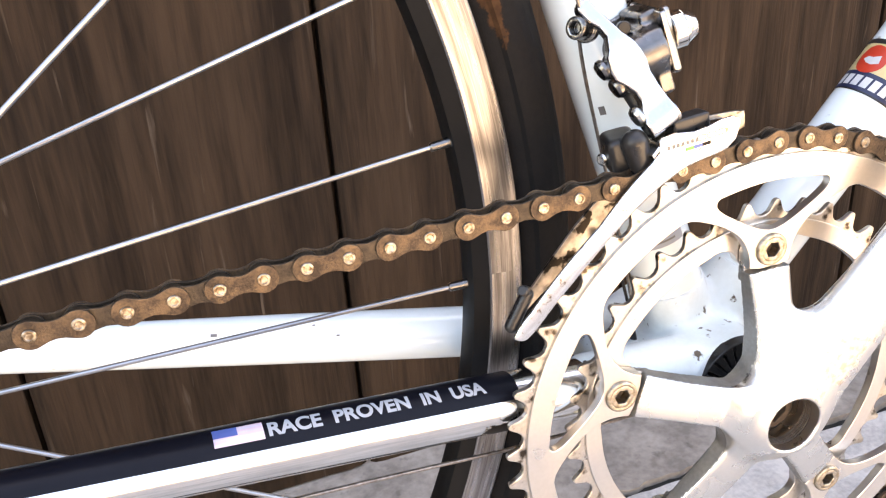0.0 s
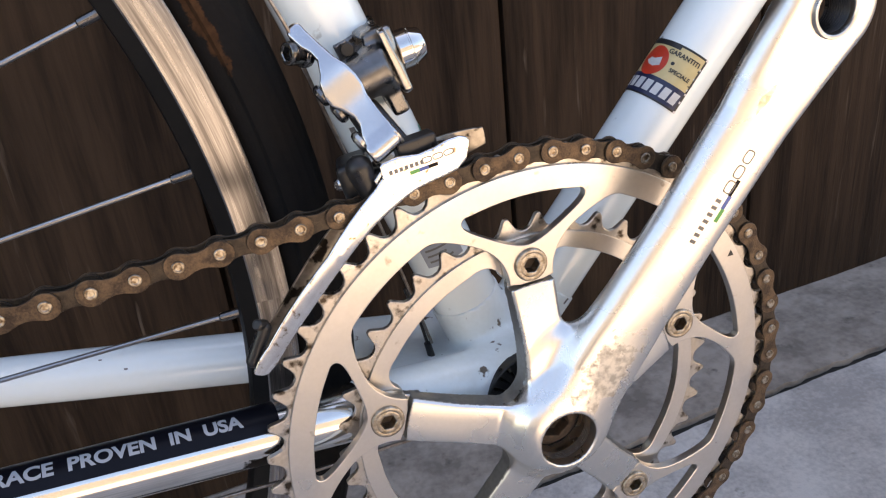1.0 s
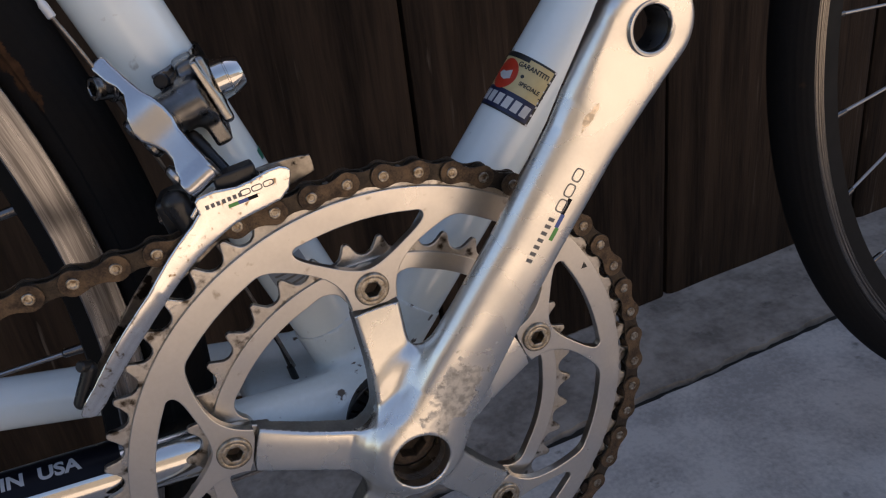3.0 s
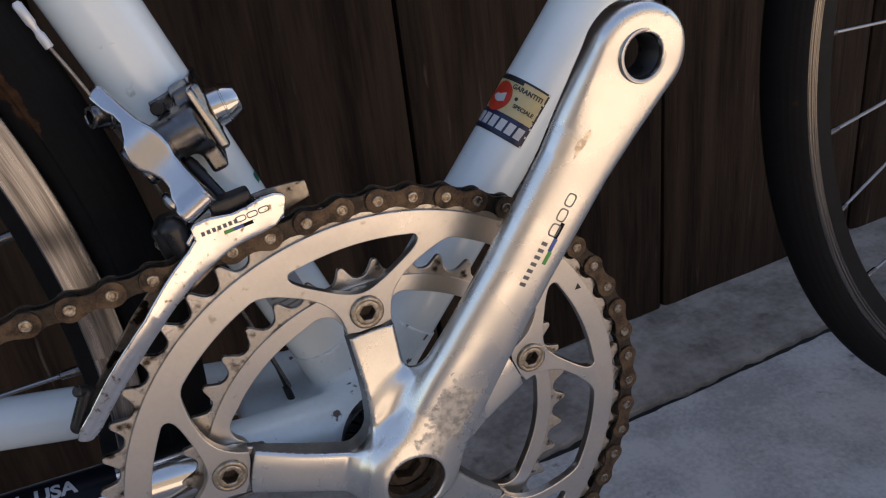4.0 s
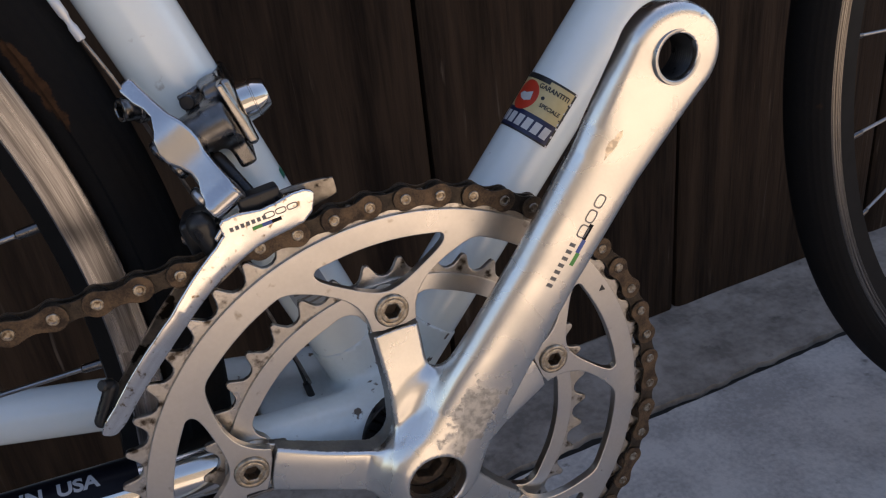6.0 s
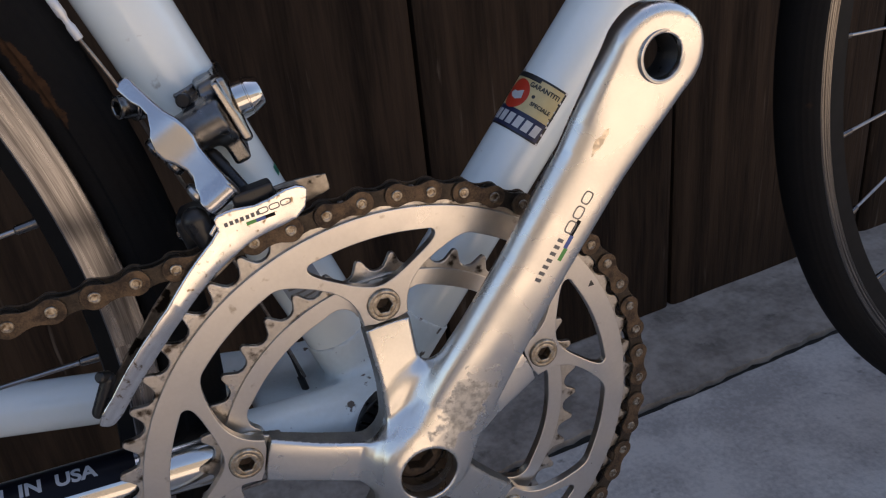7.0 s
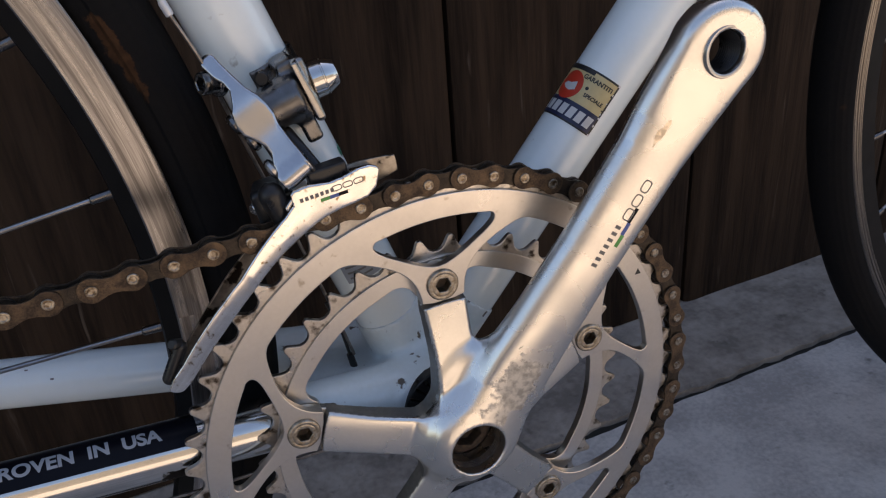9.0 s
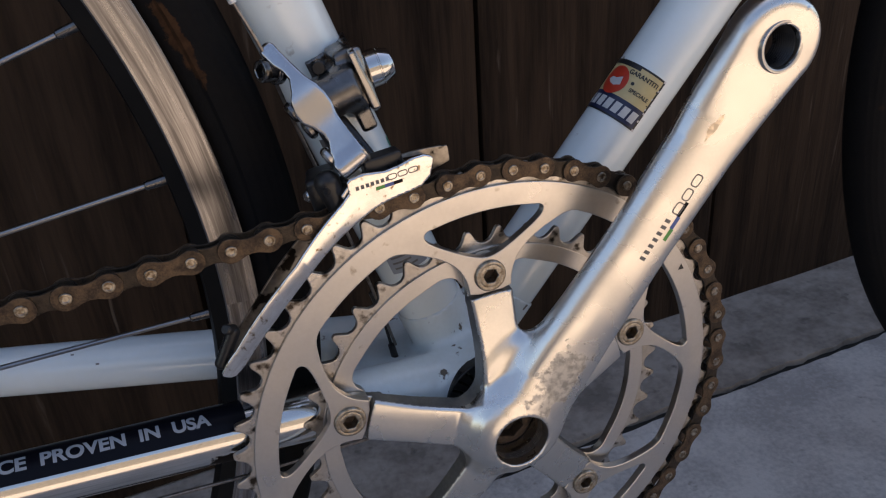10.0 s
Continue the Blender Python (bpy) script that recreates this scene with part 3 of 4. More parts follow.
def oval_ring(width, height, line):
    """A flat oval ring as a bmesh, its lower left corner at the origin."""
    ring = bmesh.new()
    n, rows = 28, []
    for w, h in ((width / 2, height / 2), (width / 2 - line, height / 2 - line)):
        row = []
        for k in range(n):
            c, s = math.cos(2 * math.pi * k / n), math.sin(2 * math.pi * k / n)
            row.append(ring.verts.new((width / 2 + w * math.copysign(abs(c) ** 0.6, c), height / 2 + h * math.copysign(abs(s) ** 0.6, s), 0)))
        rows.append(row)
    for k in range(n):
        ring.faces.new((rows[0][k], rows[0][(k + 1) % n], rows[1][(k + 1) % n], rows[1][k]))
    return ring


for k in range(3):
    part("print_ring", laid(oval_ring(5.0, 3.6, 0.5), on_crank(104.6 + 5.8 * k, -3.4), 0, 1.3), GREY_INK, crank)
for x0, x1, mat in ((0, 5.0, GREEN_INK), (5.0, 10.0, BLUE_INK), (10.0, 16.0, NAVY)):
    part("colour_flash", laid(patch((x0, 0, x1, 1.6)), on_crank(94.5, -5.0 + 0.08 * x0), 0, 1.0), mat, crank)


# chainrings
RING_MARK = (85.1, 47.0)
def toothed(teeth, pitch_r, phase, seat, centre, tip):
    loop = []
    for k in range(teeth):
        a = phase + 360 / teeth * k
        c = polar(centre, a)
        for t in (-68, -40, -14, 14, 40, 68):
            d = radians(a + 180 - t)
            loop.append((c[0] + seat * math.cos(d), c[1] + seat * math.sin(d)))
        for da, dr in ((0.40, tip - 0.7), (0.455, tip), (0.545, tip), (0.60, tip - 0.7)):
            loop.append(polar(pitch_r + dr, a + 360 / teeth * da))
    return loop


def circle(r, n=180, c=(0, 0), turn=0):
    return [(c[0] + r * math.cos(2 * math.pi * k / n + turn), c[1] + r * math.sin(2 * math.pi * k / n + turn)) for k in range(n)]


def tab_points(deg, pts):
    """Points given as (across, out) about a bolt's direction."""
    c, s = math.cos(radians(deg)), math.sin(radians(deg))
    return [(w * c - b * s, w * s + b * c) for b, w in pts]


def rounded(loop, n=2):
    for _ in range(n):
        out = []
        for a, b in zip(loop, loop[1:] + loop[:1]):
            out += [(0.75 * a[0] + 0.25 * b[0], 0.75 * a[1] + 0.25 * b[1]), (0.25 * a[0] + 0.75 * b[0], 0.25 * a[1] + 0.75 * b[1])]
        loop = out
    return loop


TAB = [(8.6, 57.8), (8.8, 61.5), (9.8, 66.0), (12.3, 70.8), (16.3, 74.8), (21.8, 78.2), (27.8, 80.9), (33.0, 82.6)]
BIG_R, SMALL_R = 105.2, 78.9
BIG_TEETH, PHASE = 52, 99.1
inner = []
for deg in sorted((CRANK + a) % 360 for a in ARMS):
    inner += tab_points(deg, [(-b, w) for b, w in TAB[::-1]])
    inner += tab_points(deg, TAB)
    for k in range(1, 12):
        inner.append(polar(90.5, deg + 21.6 + (72 - 43.2) * k / 12))
holes = []
for deg in ARMS:
    right = [(4.2, 73.4), (9.8, 76.0), (16.2, 79.8), (20.6, 82.6), (23.3, 85.0), (23.9, 86.9), (22.8, 88.6)]
    arc = [(91.3 * math.sin(radians(a)), 91.3 * math.cos(radians(a))) for a in (12.9, 9, 4.5, 0, -4.5, -9, -12.9)]
    left = [(-b, w) for b, w in right[::-1]]
    holes.append(circle(5.6, 32, polar(65, CRANK + deg)))
    holes.append(rounded(tab_points(CRANK + deg, [(0, 72.5)] + right + arc + left), 2))
body = plate("chainring", [circle(100.2, 240), rounded(inner, 1)] + holes, 45.9, 49.5, 0.35)
ring = part("chainring", body, RING, bicycle, "large alloy chainring with curved cut-outs, dull and lightly soiled")
part("teeth", plate("teeth", [toothed(BIG_TEETH, BIG_R, PHASE, 4.1, 105.4, 2.2), circle(96.0, 200)], 45.95, 48.25, 0.45), TOOTH, ring, "worn grey chainring teeth, dark with old oil")
small_inner = []
for deg in sorted((CRANK + a) % 360 for a in ARMS):
    small_inner += tab_points(deg, [(-b, w) for b, w in ((17.0, 64.6), (13.0, 64.2), (10.2, 62.2), (8.6, 58.6), (5.0, 56.0))])
    small_inner += tab_points(deg, [(5.0, 56.0), (8.6, 58.6), (10.2, 62.2), (13.0, 64.2), (17.0, 64.6)])
    small_inner += [polar(66.2, deg + 16.5 + (72 - 33) * k / 12) for k in range(1, 12)]
small = part("chainring", plate("chainring", [circle(73.0, 200), rounded(small_inner, 1)], 38.9, 42.6, 0.3), RING, bicycle, "small inner alloy chainring")
part("teeth", plate("teeth", [toothed(39, SMALL_R, 90.25, 4.1, 78.9, 1.7), circle(69.0, 160)], 39.4, 41.6, 0.45), TOOTH, small, "worn teeth of the inner chainring")


def ring_bolt_sd(p):
    d = cylinder_sd(p, (0, -45, 0), (0, -1, 0), 5.9, 6.3, 0.9)
    q = np.max([np.abs(p[:, 0] * math.cos(a) + p[:, 2] * math.sin(a)) for a in (0.4, 0.4 + math.pi / 3, 0.4 + 2 * math.pi / 3)], axis=0) - 2.6
    d = smax(d, -(np.hypot(np.hypot(p[:, 0], p[:, 2]) - 4.6, p[:, 1] + 51.1) - 0.35), 0.2)
    return smax(d, -smax(q, p[:, 1] + 45.5, 0.1), 0.5)


stamp = bmesh.new()
stamp.faces.new([stamp.verts.new((x, y, 0)) for x, y in ((-1.5, -1.3), (1.5, -1.3), (0, 1.5))])
part("stamped_mark", laid(stamp, lambda x, y: (RING_MARK[0] + x, -49.56, RING_MARK[1] + y), 0, 0), DARK_INK, ring)
bolt_mesh = solid("chainring_bolt", ring_bolt_sd, (-8, -53, -8), (8, -44, 8), 0.45)
bolt_mesh.materials.append(GRIME)
socket_mesh = turned("socket_floor", (0, -46.4, 0), (0, -1, 0), [(0, 3.6), (0.4, 3.6)], 12)
socket_mesh.materials.append(SOCKET)
for a in ARMS:
    c = polar(65, CRANK + a)
    b = part("chainring_bolt", bolt_mesh, None, bicycle, "grimy silver chainring bolt with a hexagon socket")
    b.location = (c[0] * MM, 0, c[1] * MM)
    part("socket", socket_mesh, None, b)

# chain: pins on the ring, then along the slack upper run
def seat_radius(deg):
    """The worn chain sits in the teeth on top and stands off them towards the front."""
    return float(np.interp(deg, [-90, -40, 0, 16, 38, 64], [106.2, 107.6, 107.6, 107.5, 106.8, BIG_R]))


pins, turn = [], PHASE
for _ in range(29):
    pins.insert(0, polar(seat_radius(turn), turn))
    turn -= math.degrees(12.7 / seat_radius(turn - 3.4)) * 1.0004


def upper_run(x):
    """Height of the upper run, sagging towards the sprocket."""
    d = -28.7 - x
    return 102.2 - 0.0916 * d + 9.34e-5 * d * d


for _ in range(20):
    x0, z0 = pins[-1]
    lo, hi = x0 - 13, x0 - 6
    for _ in range(40):
        mid = (lo + hi) / 2
        if math.hypot(mid - x0, upper_run(mid) - z0) > 12.7:
            lo = mid
        else:
            hi = mid
    pins.append((lo, upper_run(lo)))
CHAIN_H = 47.1


def chain_h(x):
    """The chain leads in towards the small sprocket."""
    return CHAIN_H + 0.002 * max(0, -20 - x)


def link_outline(r, waist):
    left = [(r * math.cos(radians(a)), r * math.sin(radians(a))) for a in range(62, 299, 18)]
    right = [(12.7 + r * math.cos(radians(a)), r * math.sin(radians(a))) for a in range(242, 479, 18)]
    return left + [(4.2, -waist - 0.3), (6.35, -waist), (8.5, -waist - 0.3)] + right + [(8.5, waist + 0.3), (6.35, waist), (4.2, waist + 0.3)]


OUTER, INNER = link_outline(4.35, 2.75), link_outline(4.2, 2.9)


def link_mesh(name, outline, h_in, h_out):
    both = [plate(name, [outline], h_in, h_out, 0.2), plate(name, [outline], -h_out, -h_in, 0.2)]
    return joined(name, both)


outer_link = link_mesh("outer_link", OUTER, 2.3, 3.2)
outer_link.materials.append(CHAIN)
inner_link = link_mesh("inner_link", INNER, 1.25, 2.2)
inner_link.materials.append(CHAIN_DARK)
pin_mesh = turned("pin", (0, 3.5, 0), (0, -1, 0), [(0, 1.4), (0.2, 1.95), (6.6, 1.95), (7.0, 1.95), (7.2, 1.7), (7.22, 1.2), (7.02, 0.95), (7.02, 0.2)], 20)
pin_mesh.materials.append(PIN)
roller_mesh = turned("roller", (0, 1.2, 0), (0, -1, 0), [(0, 3.6), (0.1, 3.85), (2.3, 3.85), (2.4, 3.6)], 20)
roller_mesh.materials.append(CHAIN_DARK)
chain = new("chain", None)
chain.parent = bicycle
tagged(chain, "rusty brown roller chain with shiny worn pins")
wob = random.Random(4)
for k in range(len(pins) - 1):
    (xa, za), (xb, zb) = pins[k], pins[k + 1]
    kind = outer_link if k % 2 else inner_link
    # pins run from front to back; the link's own x axis points back along the run
    o = part("link", kind, None, chain)
    o.matrix_basis = Matrix.Translation((xa * MM, -chain_h(xa) * MM, za * MM)) @ Matrix.Rotation(-math.atan2(zb - za, xb - xa), 4, "Y")
for x, z in pins:
    for mesh, nm in ((pin_mesh, "pin"), (roller_mesh, "roller")):
        o = part(nm, mesh, None, chain)
        o.matrix_basis = Matrix.Translation((x * MM, -chain_h(x) * MM, z * MM)) @ Matrix.Rotation(wob.uniform(0, 6.28), 4, "Y")
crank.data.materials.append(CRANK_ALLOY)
crank.data.materials.append(DARK_ALLOY)
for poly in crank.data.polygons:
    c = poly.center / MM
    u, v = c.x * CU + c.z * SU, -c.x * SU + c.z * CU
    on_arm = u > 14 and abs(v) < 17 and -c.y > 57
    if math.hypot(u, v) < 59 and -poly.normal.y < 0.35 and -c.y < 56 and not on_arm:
        poly.material_index = 1  # the spider's side faces, picked by their normal, take the darker alloy

# prints on the drive-side chainstay
axis_d = (Vector(CS_B) - Vector(CS_A)).normalized()
STAY_LEN = (Vector(CS_B) - Vector(CS_A)).length
out_v = (Vector((0, -1, 0)) - axis_d * axis_d.dot(Vector((0, -1, 0)))).normalized()
up_v = axis_d.cross(out_v)
up_v = up_v if up_v.z > 0 else -up_v


def stay_radius(s):
    return float(np.interp(s / STAY_LEN * 7, range(8), DRIVE_R))


def on_stay(s0, deg0, lift):
    """x runs forward along the stay from s0, y up round it from deg0 (0 faces out, 90 up)."""
    def place(x, y):
        s = s0 - x
        r = stay_radius(s)
        a = radians(deg0) + y / r
        return Vector(CS_A) + axis_d * s + (out_v * math.cos(a) + up_v * math.sin(a)) * (r + lift)
    return place


guard = laid(patch((0, 0, 262, 18.0)), on_stay(350, 34, 0.25), 20, 1.2)
part("stay_guard", guard, NAVY, stay, "black protective film on top of the chainstay")
bm, (tx0, tx1) = lettering("RACE  PROVEN  IN  USA", 4.7)
TEXT_S0, TEXT_S1 = 178.0, 100.5
k = (TEXT_S0 - TEXT_S1) / (tx1 - tx0)
for v in bm.verts:
    v.co.x = (v.co.x - tx0) * k
part("lettering", laid(bm, on_stay(TEXT_S0, 57, 0.4), 0, 0.9), WHITE_INK, stay, "white capitals RACE PROVEN IN USA")
FLAG = 195.0
part("flag_field", laid(patch((0, 0, 15.6, 6.6)), on_stay(FLAG, 53, 0.36), 5, 1.0), PINK_INK, stay, "small faded striped flag sticker")
part("flag_canton", laid(patch((0, 3.0, 7.6, 6.6)), on_stay(FLAG, 53, 0.42), 5, 1.0), BLUE_INK, stay)
for q in range(4):
    part("flag_stripe", laid(patch((0 if q < 2 else 7.6, 0.4 + 1.55 * q, 15.6, 1.05 + 1.55 * q)), on_stay(FLAG, 53, 0.41), 5, 1.0), PALE_INK, stay)

# chips in the far chainstay's paint
far_d = (Vector(LS_B) - Vector(LS_A)).normalized()
far_out = (Vector((0, -1, 0)) - far_d * far_d.dot(Vector((0, -1, 0)))).normalized()
far_up = far_d.cross(far_out) if far_d.cross(far_out).z > 0 else -far_d.cross(far_out)


def on_far(s0, deg0):
    """x runs along the far stay, y round it."""
    def place(x, y):
        r = float(np.interp((s0 + x) / STAY_LEN * 7, range(8), STAY_R)) + 0.1
        a = radians(deg0) + y / r
        return Vector(LS_A) + far_d * (s0 + x) + (far_out * math.cos(a) + far_up * math.sin(a)) * r
    return place


for s0, deg, size in ((139, 28, 0.9), (149, 54, 0.8), (189, 38, 1.6)):
    part("paint_chip", laid(patch((0, 0, 1.6 * size, 0.8 * size)), on_far(s0, deg), 0, 0), GREY_INK, far_stay)

# sticker on the down tube
dv = Vector(along(DOWN, 1))
dn = Vector((-dv.z, 0, dv.x))


def on_down(s0, deg0, lift):
    """x runs round the tube towards its outer face from deg0 (0 faces out, 90 to the upper rear), y up along it."""
    def place(x, y):
        a = radians(deg0) - x / DOWN_R
        return dv * (s0 + y) + (Vector((0, -1, 0)) * math.cos(a) + dn * math.sin(a)) * (DOWN_R + lift)
    return place


def sticker(parent):
    s0, a0, wd = 127.4, 128.0, 31.6
    rnd = random.Random(9)
    base = part("sticker", laid(patch((0, 0, wd, 24.9)), on_down(s0, a0, 0.12), 1.2, 0, "sticker"), GOLD_INK, parent, "gold, red and navy tubing sticker with chipped black edges")
    def add(name, rect, mat, lift=0.2, label=""):
        return part(name, laid(patch(rect), on_down(s0, a0, lift), 1.2, 0, name), mat, base, label)
    add("navy_band", (0, 0.6, wd - 0.6, 9.2), BLUE_DARK)
    for k in range(7):
        x0 = 1.2 + 4.15 * k
        f = bmesh.new()
        f.faces.new([f.verts.new((x, y, 0)) for x, y in ((x0, 2.3), (x0 + 3.1, 2.3), (x0 + 3.7, 7.2), (x0 + 0.6, 7.2))])
        part("band_bar", laid(f, on_down(s0, a0, 0.27), 1.2, 0), STICKER_WHITE, base)
    for x0, y0, x1, y1 in ((0, 0, wd, 0.8), (wd - 0.9, 0, wd, 24.9), (0, 24.0, wd, 24.9), (0, 22.6, wd - 12, 24.0)):
        add("black_edge", (x0, y0, x1, y1), DARK_INK, 0.24)
    for k in range(9):
        x, y, w = wd - rnd.uniform(0.3, 1.6), rnd.uniform(2, 23.5), rnd.uniform(0.4, 1.1)
        add("edge_chip", (x - w / 2, y, x + w / 2, y + rnd.uniform(0.4, 1.0)), DARK_INK if k % 2 else STICKER_WHITE, 0.3)
    for x, y in ((wd - 0.9, 0), (wd - 0.9, 24.0)):
        add("worn_corner", (x, y, wd + 0.1, y + 0.95), STICKER_WHITE, 0.31)
    disc = bmesh.new()
    bmesh.ops.create_circle(disc, cap_ends=True, segments=40, radius=6.7, matrix=Matrix.Translation((11.0, 15.2, 0)))
    part("red_disc", laid(disc, on_down(s0, a0, 0.22), 1.0, 0), RED_INK, base)
    f = bmesh.new()
    f.faces.new([f.verts.new((x, y, 0)) for x, y in ((7.2, 14.8), (9.4, 13.2), (12.2, 12.6), (15.2, 13.8), (12.8, 14.6), (14.4, 17.4), (11.2, 16.0), (9.0, 16.2))])
    bmesh.ops.triangulate(f, faces=f.faces)
    part("emblem_shape", laid(f, on_down(s0, a0, 0.3), 1.0, 0), STICKER_WHITE, base)
    ring_mark = bmesh.new()
    bmesh.ops.create_circle(ring_mark, cap_ends=True, segments=16, radius=0.8, matrix=Matrix.Translation((19.8, 16.6, 0)))
    part("ring_mark", laid(ring_mark, on_down(s0, a0, 0.22), 0, 0), DARK_INK, base)
    for word, x0, x1, y0, hgt in (("GARANTITI", 15.6, 29.6, 20.0, 1.9), ("SPECIALE", 20.0, 29.4, 13.0, 1.6)):
        w, (a, b) = lettering(word, hgt)
        for v in w.verts:
            v.co.x = x0 + (v.co.x - a) * (x1 - x0) / (b - a)
            v.co.y += y0
        part("lettering", laid(w, on_down(s0, a0, 0.26), 1.0, 0), DARK_INK, base, "small black capitals " + word)


BLUE_DARK = material("navy_ink", (0.010, 0.016, 0.052), 0.4, 0, (0.018, 0.026, 0.07), 300, 0.5)
sticker(bicycle)

# small marks on the seat tube
sv = Vector(along(SEAT, 1))
sn = Vector((-sv.z, 0, sv.x))


def on_seat(s0, deg0, lift):
    def place(x, y):
        a = radians(deg0) - x / SEAT_R
        return sv * (s0 + y) + (Vector((0, -1, 0)) * math.cos(a) + sn * math.sin(a)) * (SEAT_R + lift)
    return place


label = part("tube_label", laid(patch((0, 0, 16, 13)), on_seat(61, 40, 0.15), 1.2, 0), WHITE_INK, bicycle, "worn white label with unreadable dark print")
for k in range(4):
    part("print_bar", laid(patch((2, 2 + 2.6 * k, 12 - 2 * (k % 2), 2.9 + 2.6 * k)), on_seat(61, 40, 0.25), 1.2, 0), GREY_INK, label)
part("paint_chip", laid(patch((0, 0, 2.4, 3.4)), on_seat(123, 48, 0.1), 0, 0), GREY_INK, bicycle, "small faded grey print mark")
part("touch_up", laid(patch((0, 0, 5, 4)), on_seat(109, -64, 0.1), 1.0, 0), TEAL, bicycle, "teal touch-up paint at the clamp")

# ---- front derailleur ----
derailleur = new("front_derailleur", None)
derailleur.parent = bicycle
tagged(derailleur, "polished alloy front derailleur clamped to the seat tube")

L0, L1 = np.array((-68.5, -29.5, 151.0)), np.array((-49.5, -47.5, 118.5))
la = (L1 - L0) / np.linalg.norm(L1 - L0)
lc = np.array((0, -1.0, 0)) - la * (-la[1])
lc /= np.linalg.norm(lc)
lb = np.cross(lc, la)
lb = lb if lb[0] > 0 else -lb
LINK_LEN = float(np.linalg.norm(L1 - L0))


def link_sd(p):
    q = p - L0
    a, b, c = q @ la, q @ lb, q @ lc
    left = np.interp(a, [-5, -2, 3, 6.4, 9.6, 13.7, 15.5, 20, 23, 26.4, 30, 33, 36.3, 44], [0.5, 0.0, 0.6, 1.8, 1.8, -0.6, -2.4, -4.2, -4.2, -2.4, -1.2, -1.4, -3.4, -4.2])
    right = np.interp(a, [-5, 0, 6.5, 12, 16.2, 20, 23.4, 27, 32, 39, 44], [5.4, 5.4, 6.0, 6.6, 8.0, 8.4, 8.2, 7.0, 6.6, 6.4, 5.0])
    mid, half = (left + right) / 2, (right - left) / 2
    bow = 2.2 * np.cos((a - 14) / 9.0) * np.exp(-((a - 14) / 14) ** 2)
    d = smax(np.abs(b - mid) - half, np.abs(c - bow + 0.6) - 2.7, 1.1)
    d = smax(d, np.abs(a - LINK_LEN / 2 + 1) - LINK_LEN / 2 - 4, 3.0)
    end = cylinder_sd(p, L1 - lb * 5.0 + lc * -1.2, lb, 10.4, 3.7, 0.8)
    return smin(d, end, 2.0)


part("outer_link", solid("outer_link", link_sd, (-84, -58, 106), (-34, -18, 164), 0.7), LINK_ALLOY, derailleur, "polished waisted outer link")
RIVET = [(0, 1.8), (0.3, 3.0), (1.2, 3.7), (2.4, 3.7), (3.0, 3.0), (3.4, 1.8)]
for a, b, c, mat in ((17.6, -5.6, -2.6, GUNMETAL), (25.0, -5.0, -3.6, GUNMETAL), (36.4, -6.0, -1.8, STEEL)):
    part("link_rivet", turned("link_rivet", Vector(L0 + la * a + lb * b + lc * c), Vector(lb), RIVET, 32), mat, derailleur, "round pivot rivet head, dark with oil")
part("link_rivet", turned("link_rivet", L1 + lb * 5.0 - lc * 1.2, lb, [(0, 3.6), (0.6, 4.0), (1.2, 4.0), (1.7, 2.8)], 28), STEEL, derailleur, "bright pivot rivet end")


def inner_sd(p):
    d = capsule_sd(p, (-57, -29, 136), (-51, -37, 122), 3.0, 3.0)
    d = smin(d, capsule_sd(p, (-46.5, -30, 127), (-39.5, -38, 115), 2.4, 2.2), 1.5)
    return d


part("inner_link", solid("inner_link", inner_sd, (-66, -46, 106), (-34, -22, 144), 0.8), BLACK_METAL, derailleur, "dark inner link")

# anchor bolt, washer, cable
ANCHOR, AXIS = Vector((-67.0, -28.0, 147.6)), Vector((-0.86, -0.48, 0.12)).normalized()


def anchor_sd(p):
    q = p - np.array(ANCHOR)
    ax = np.array(AXIS)
    s = q @ ax
    e1 = np.cross(ax, (0, 1, 0))
    e1 /= np.linalg.norm(e1)
    e2 = np.cross(ax, e1)
    x, y = q @ e1, q @ e2
    d = smax(np.hypot(x, y) - 3.8, np.abs(s - 1.6) - 3.4, 1.0)
    d = smin(d, smax(np.hypot(x, y) - 4.9, np.abs(s + 1.8) - 1.2, 0.5), 0.3)
    hexa = np.max([np.abs(x * math.cos(t) + y * math.sin(t)) for t in (0, math.pi / 3, 2 * math.pi / 3)], axis=0) - 1.9
    return smax(d, -smax(hexa, 2.2 - s, 0.1), 0.4)


part("anchor_bolt", solid("anchor_bolt", anchor_sd, (-86, -44, 136), (-58, -18, 162), 0.6), ANCHOR_STEEL, derailleur, "hexagon-socket cable anchor bolt")
part("cable", tube("cable", bezier_points((-66.5, -24, 146), (-62.0, -17, 128), (-48, -15, 90), (-30, -6, 18), 16), 0.65, 10), CABLE, derailleur, "thin bare gear cable along the seat tube")
part("cable_tail", tube("cable_tail", bezier_points((-67, -29, 148), (-70, -30, 158), (-73, -30, 164), (-76, -30, 171), 10), 0.6, 10), CABLE, derailleur, "frayed cable end")
CAP_A, CAP_B = Vector((-75.6, -30, 170.0)), Vector((-80.6, -30, 184.0))
part("cable_cap", turned("cable_cap", CAP_A, CAP_B - CAP_A, [(0, 0.9), (0.3, 1.35), (4.2, 1.4), (5.4, 1.0), (7.0, 1.0), (8.2, 1.45), (14.0, 1.45), (14.8, 0.9)], 18), CAP, derailleur, "crimped silver cable end cap")

# clamp, body, ear plate, cone nut
T_CL = 149.0
cl = np.array(along(SEAT, T_CL))


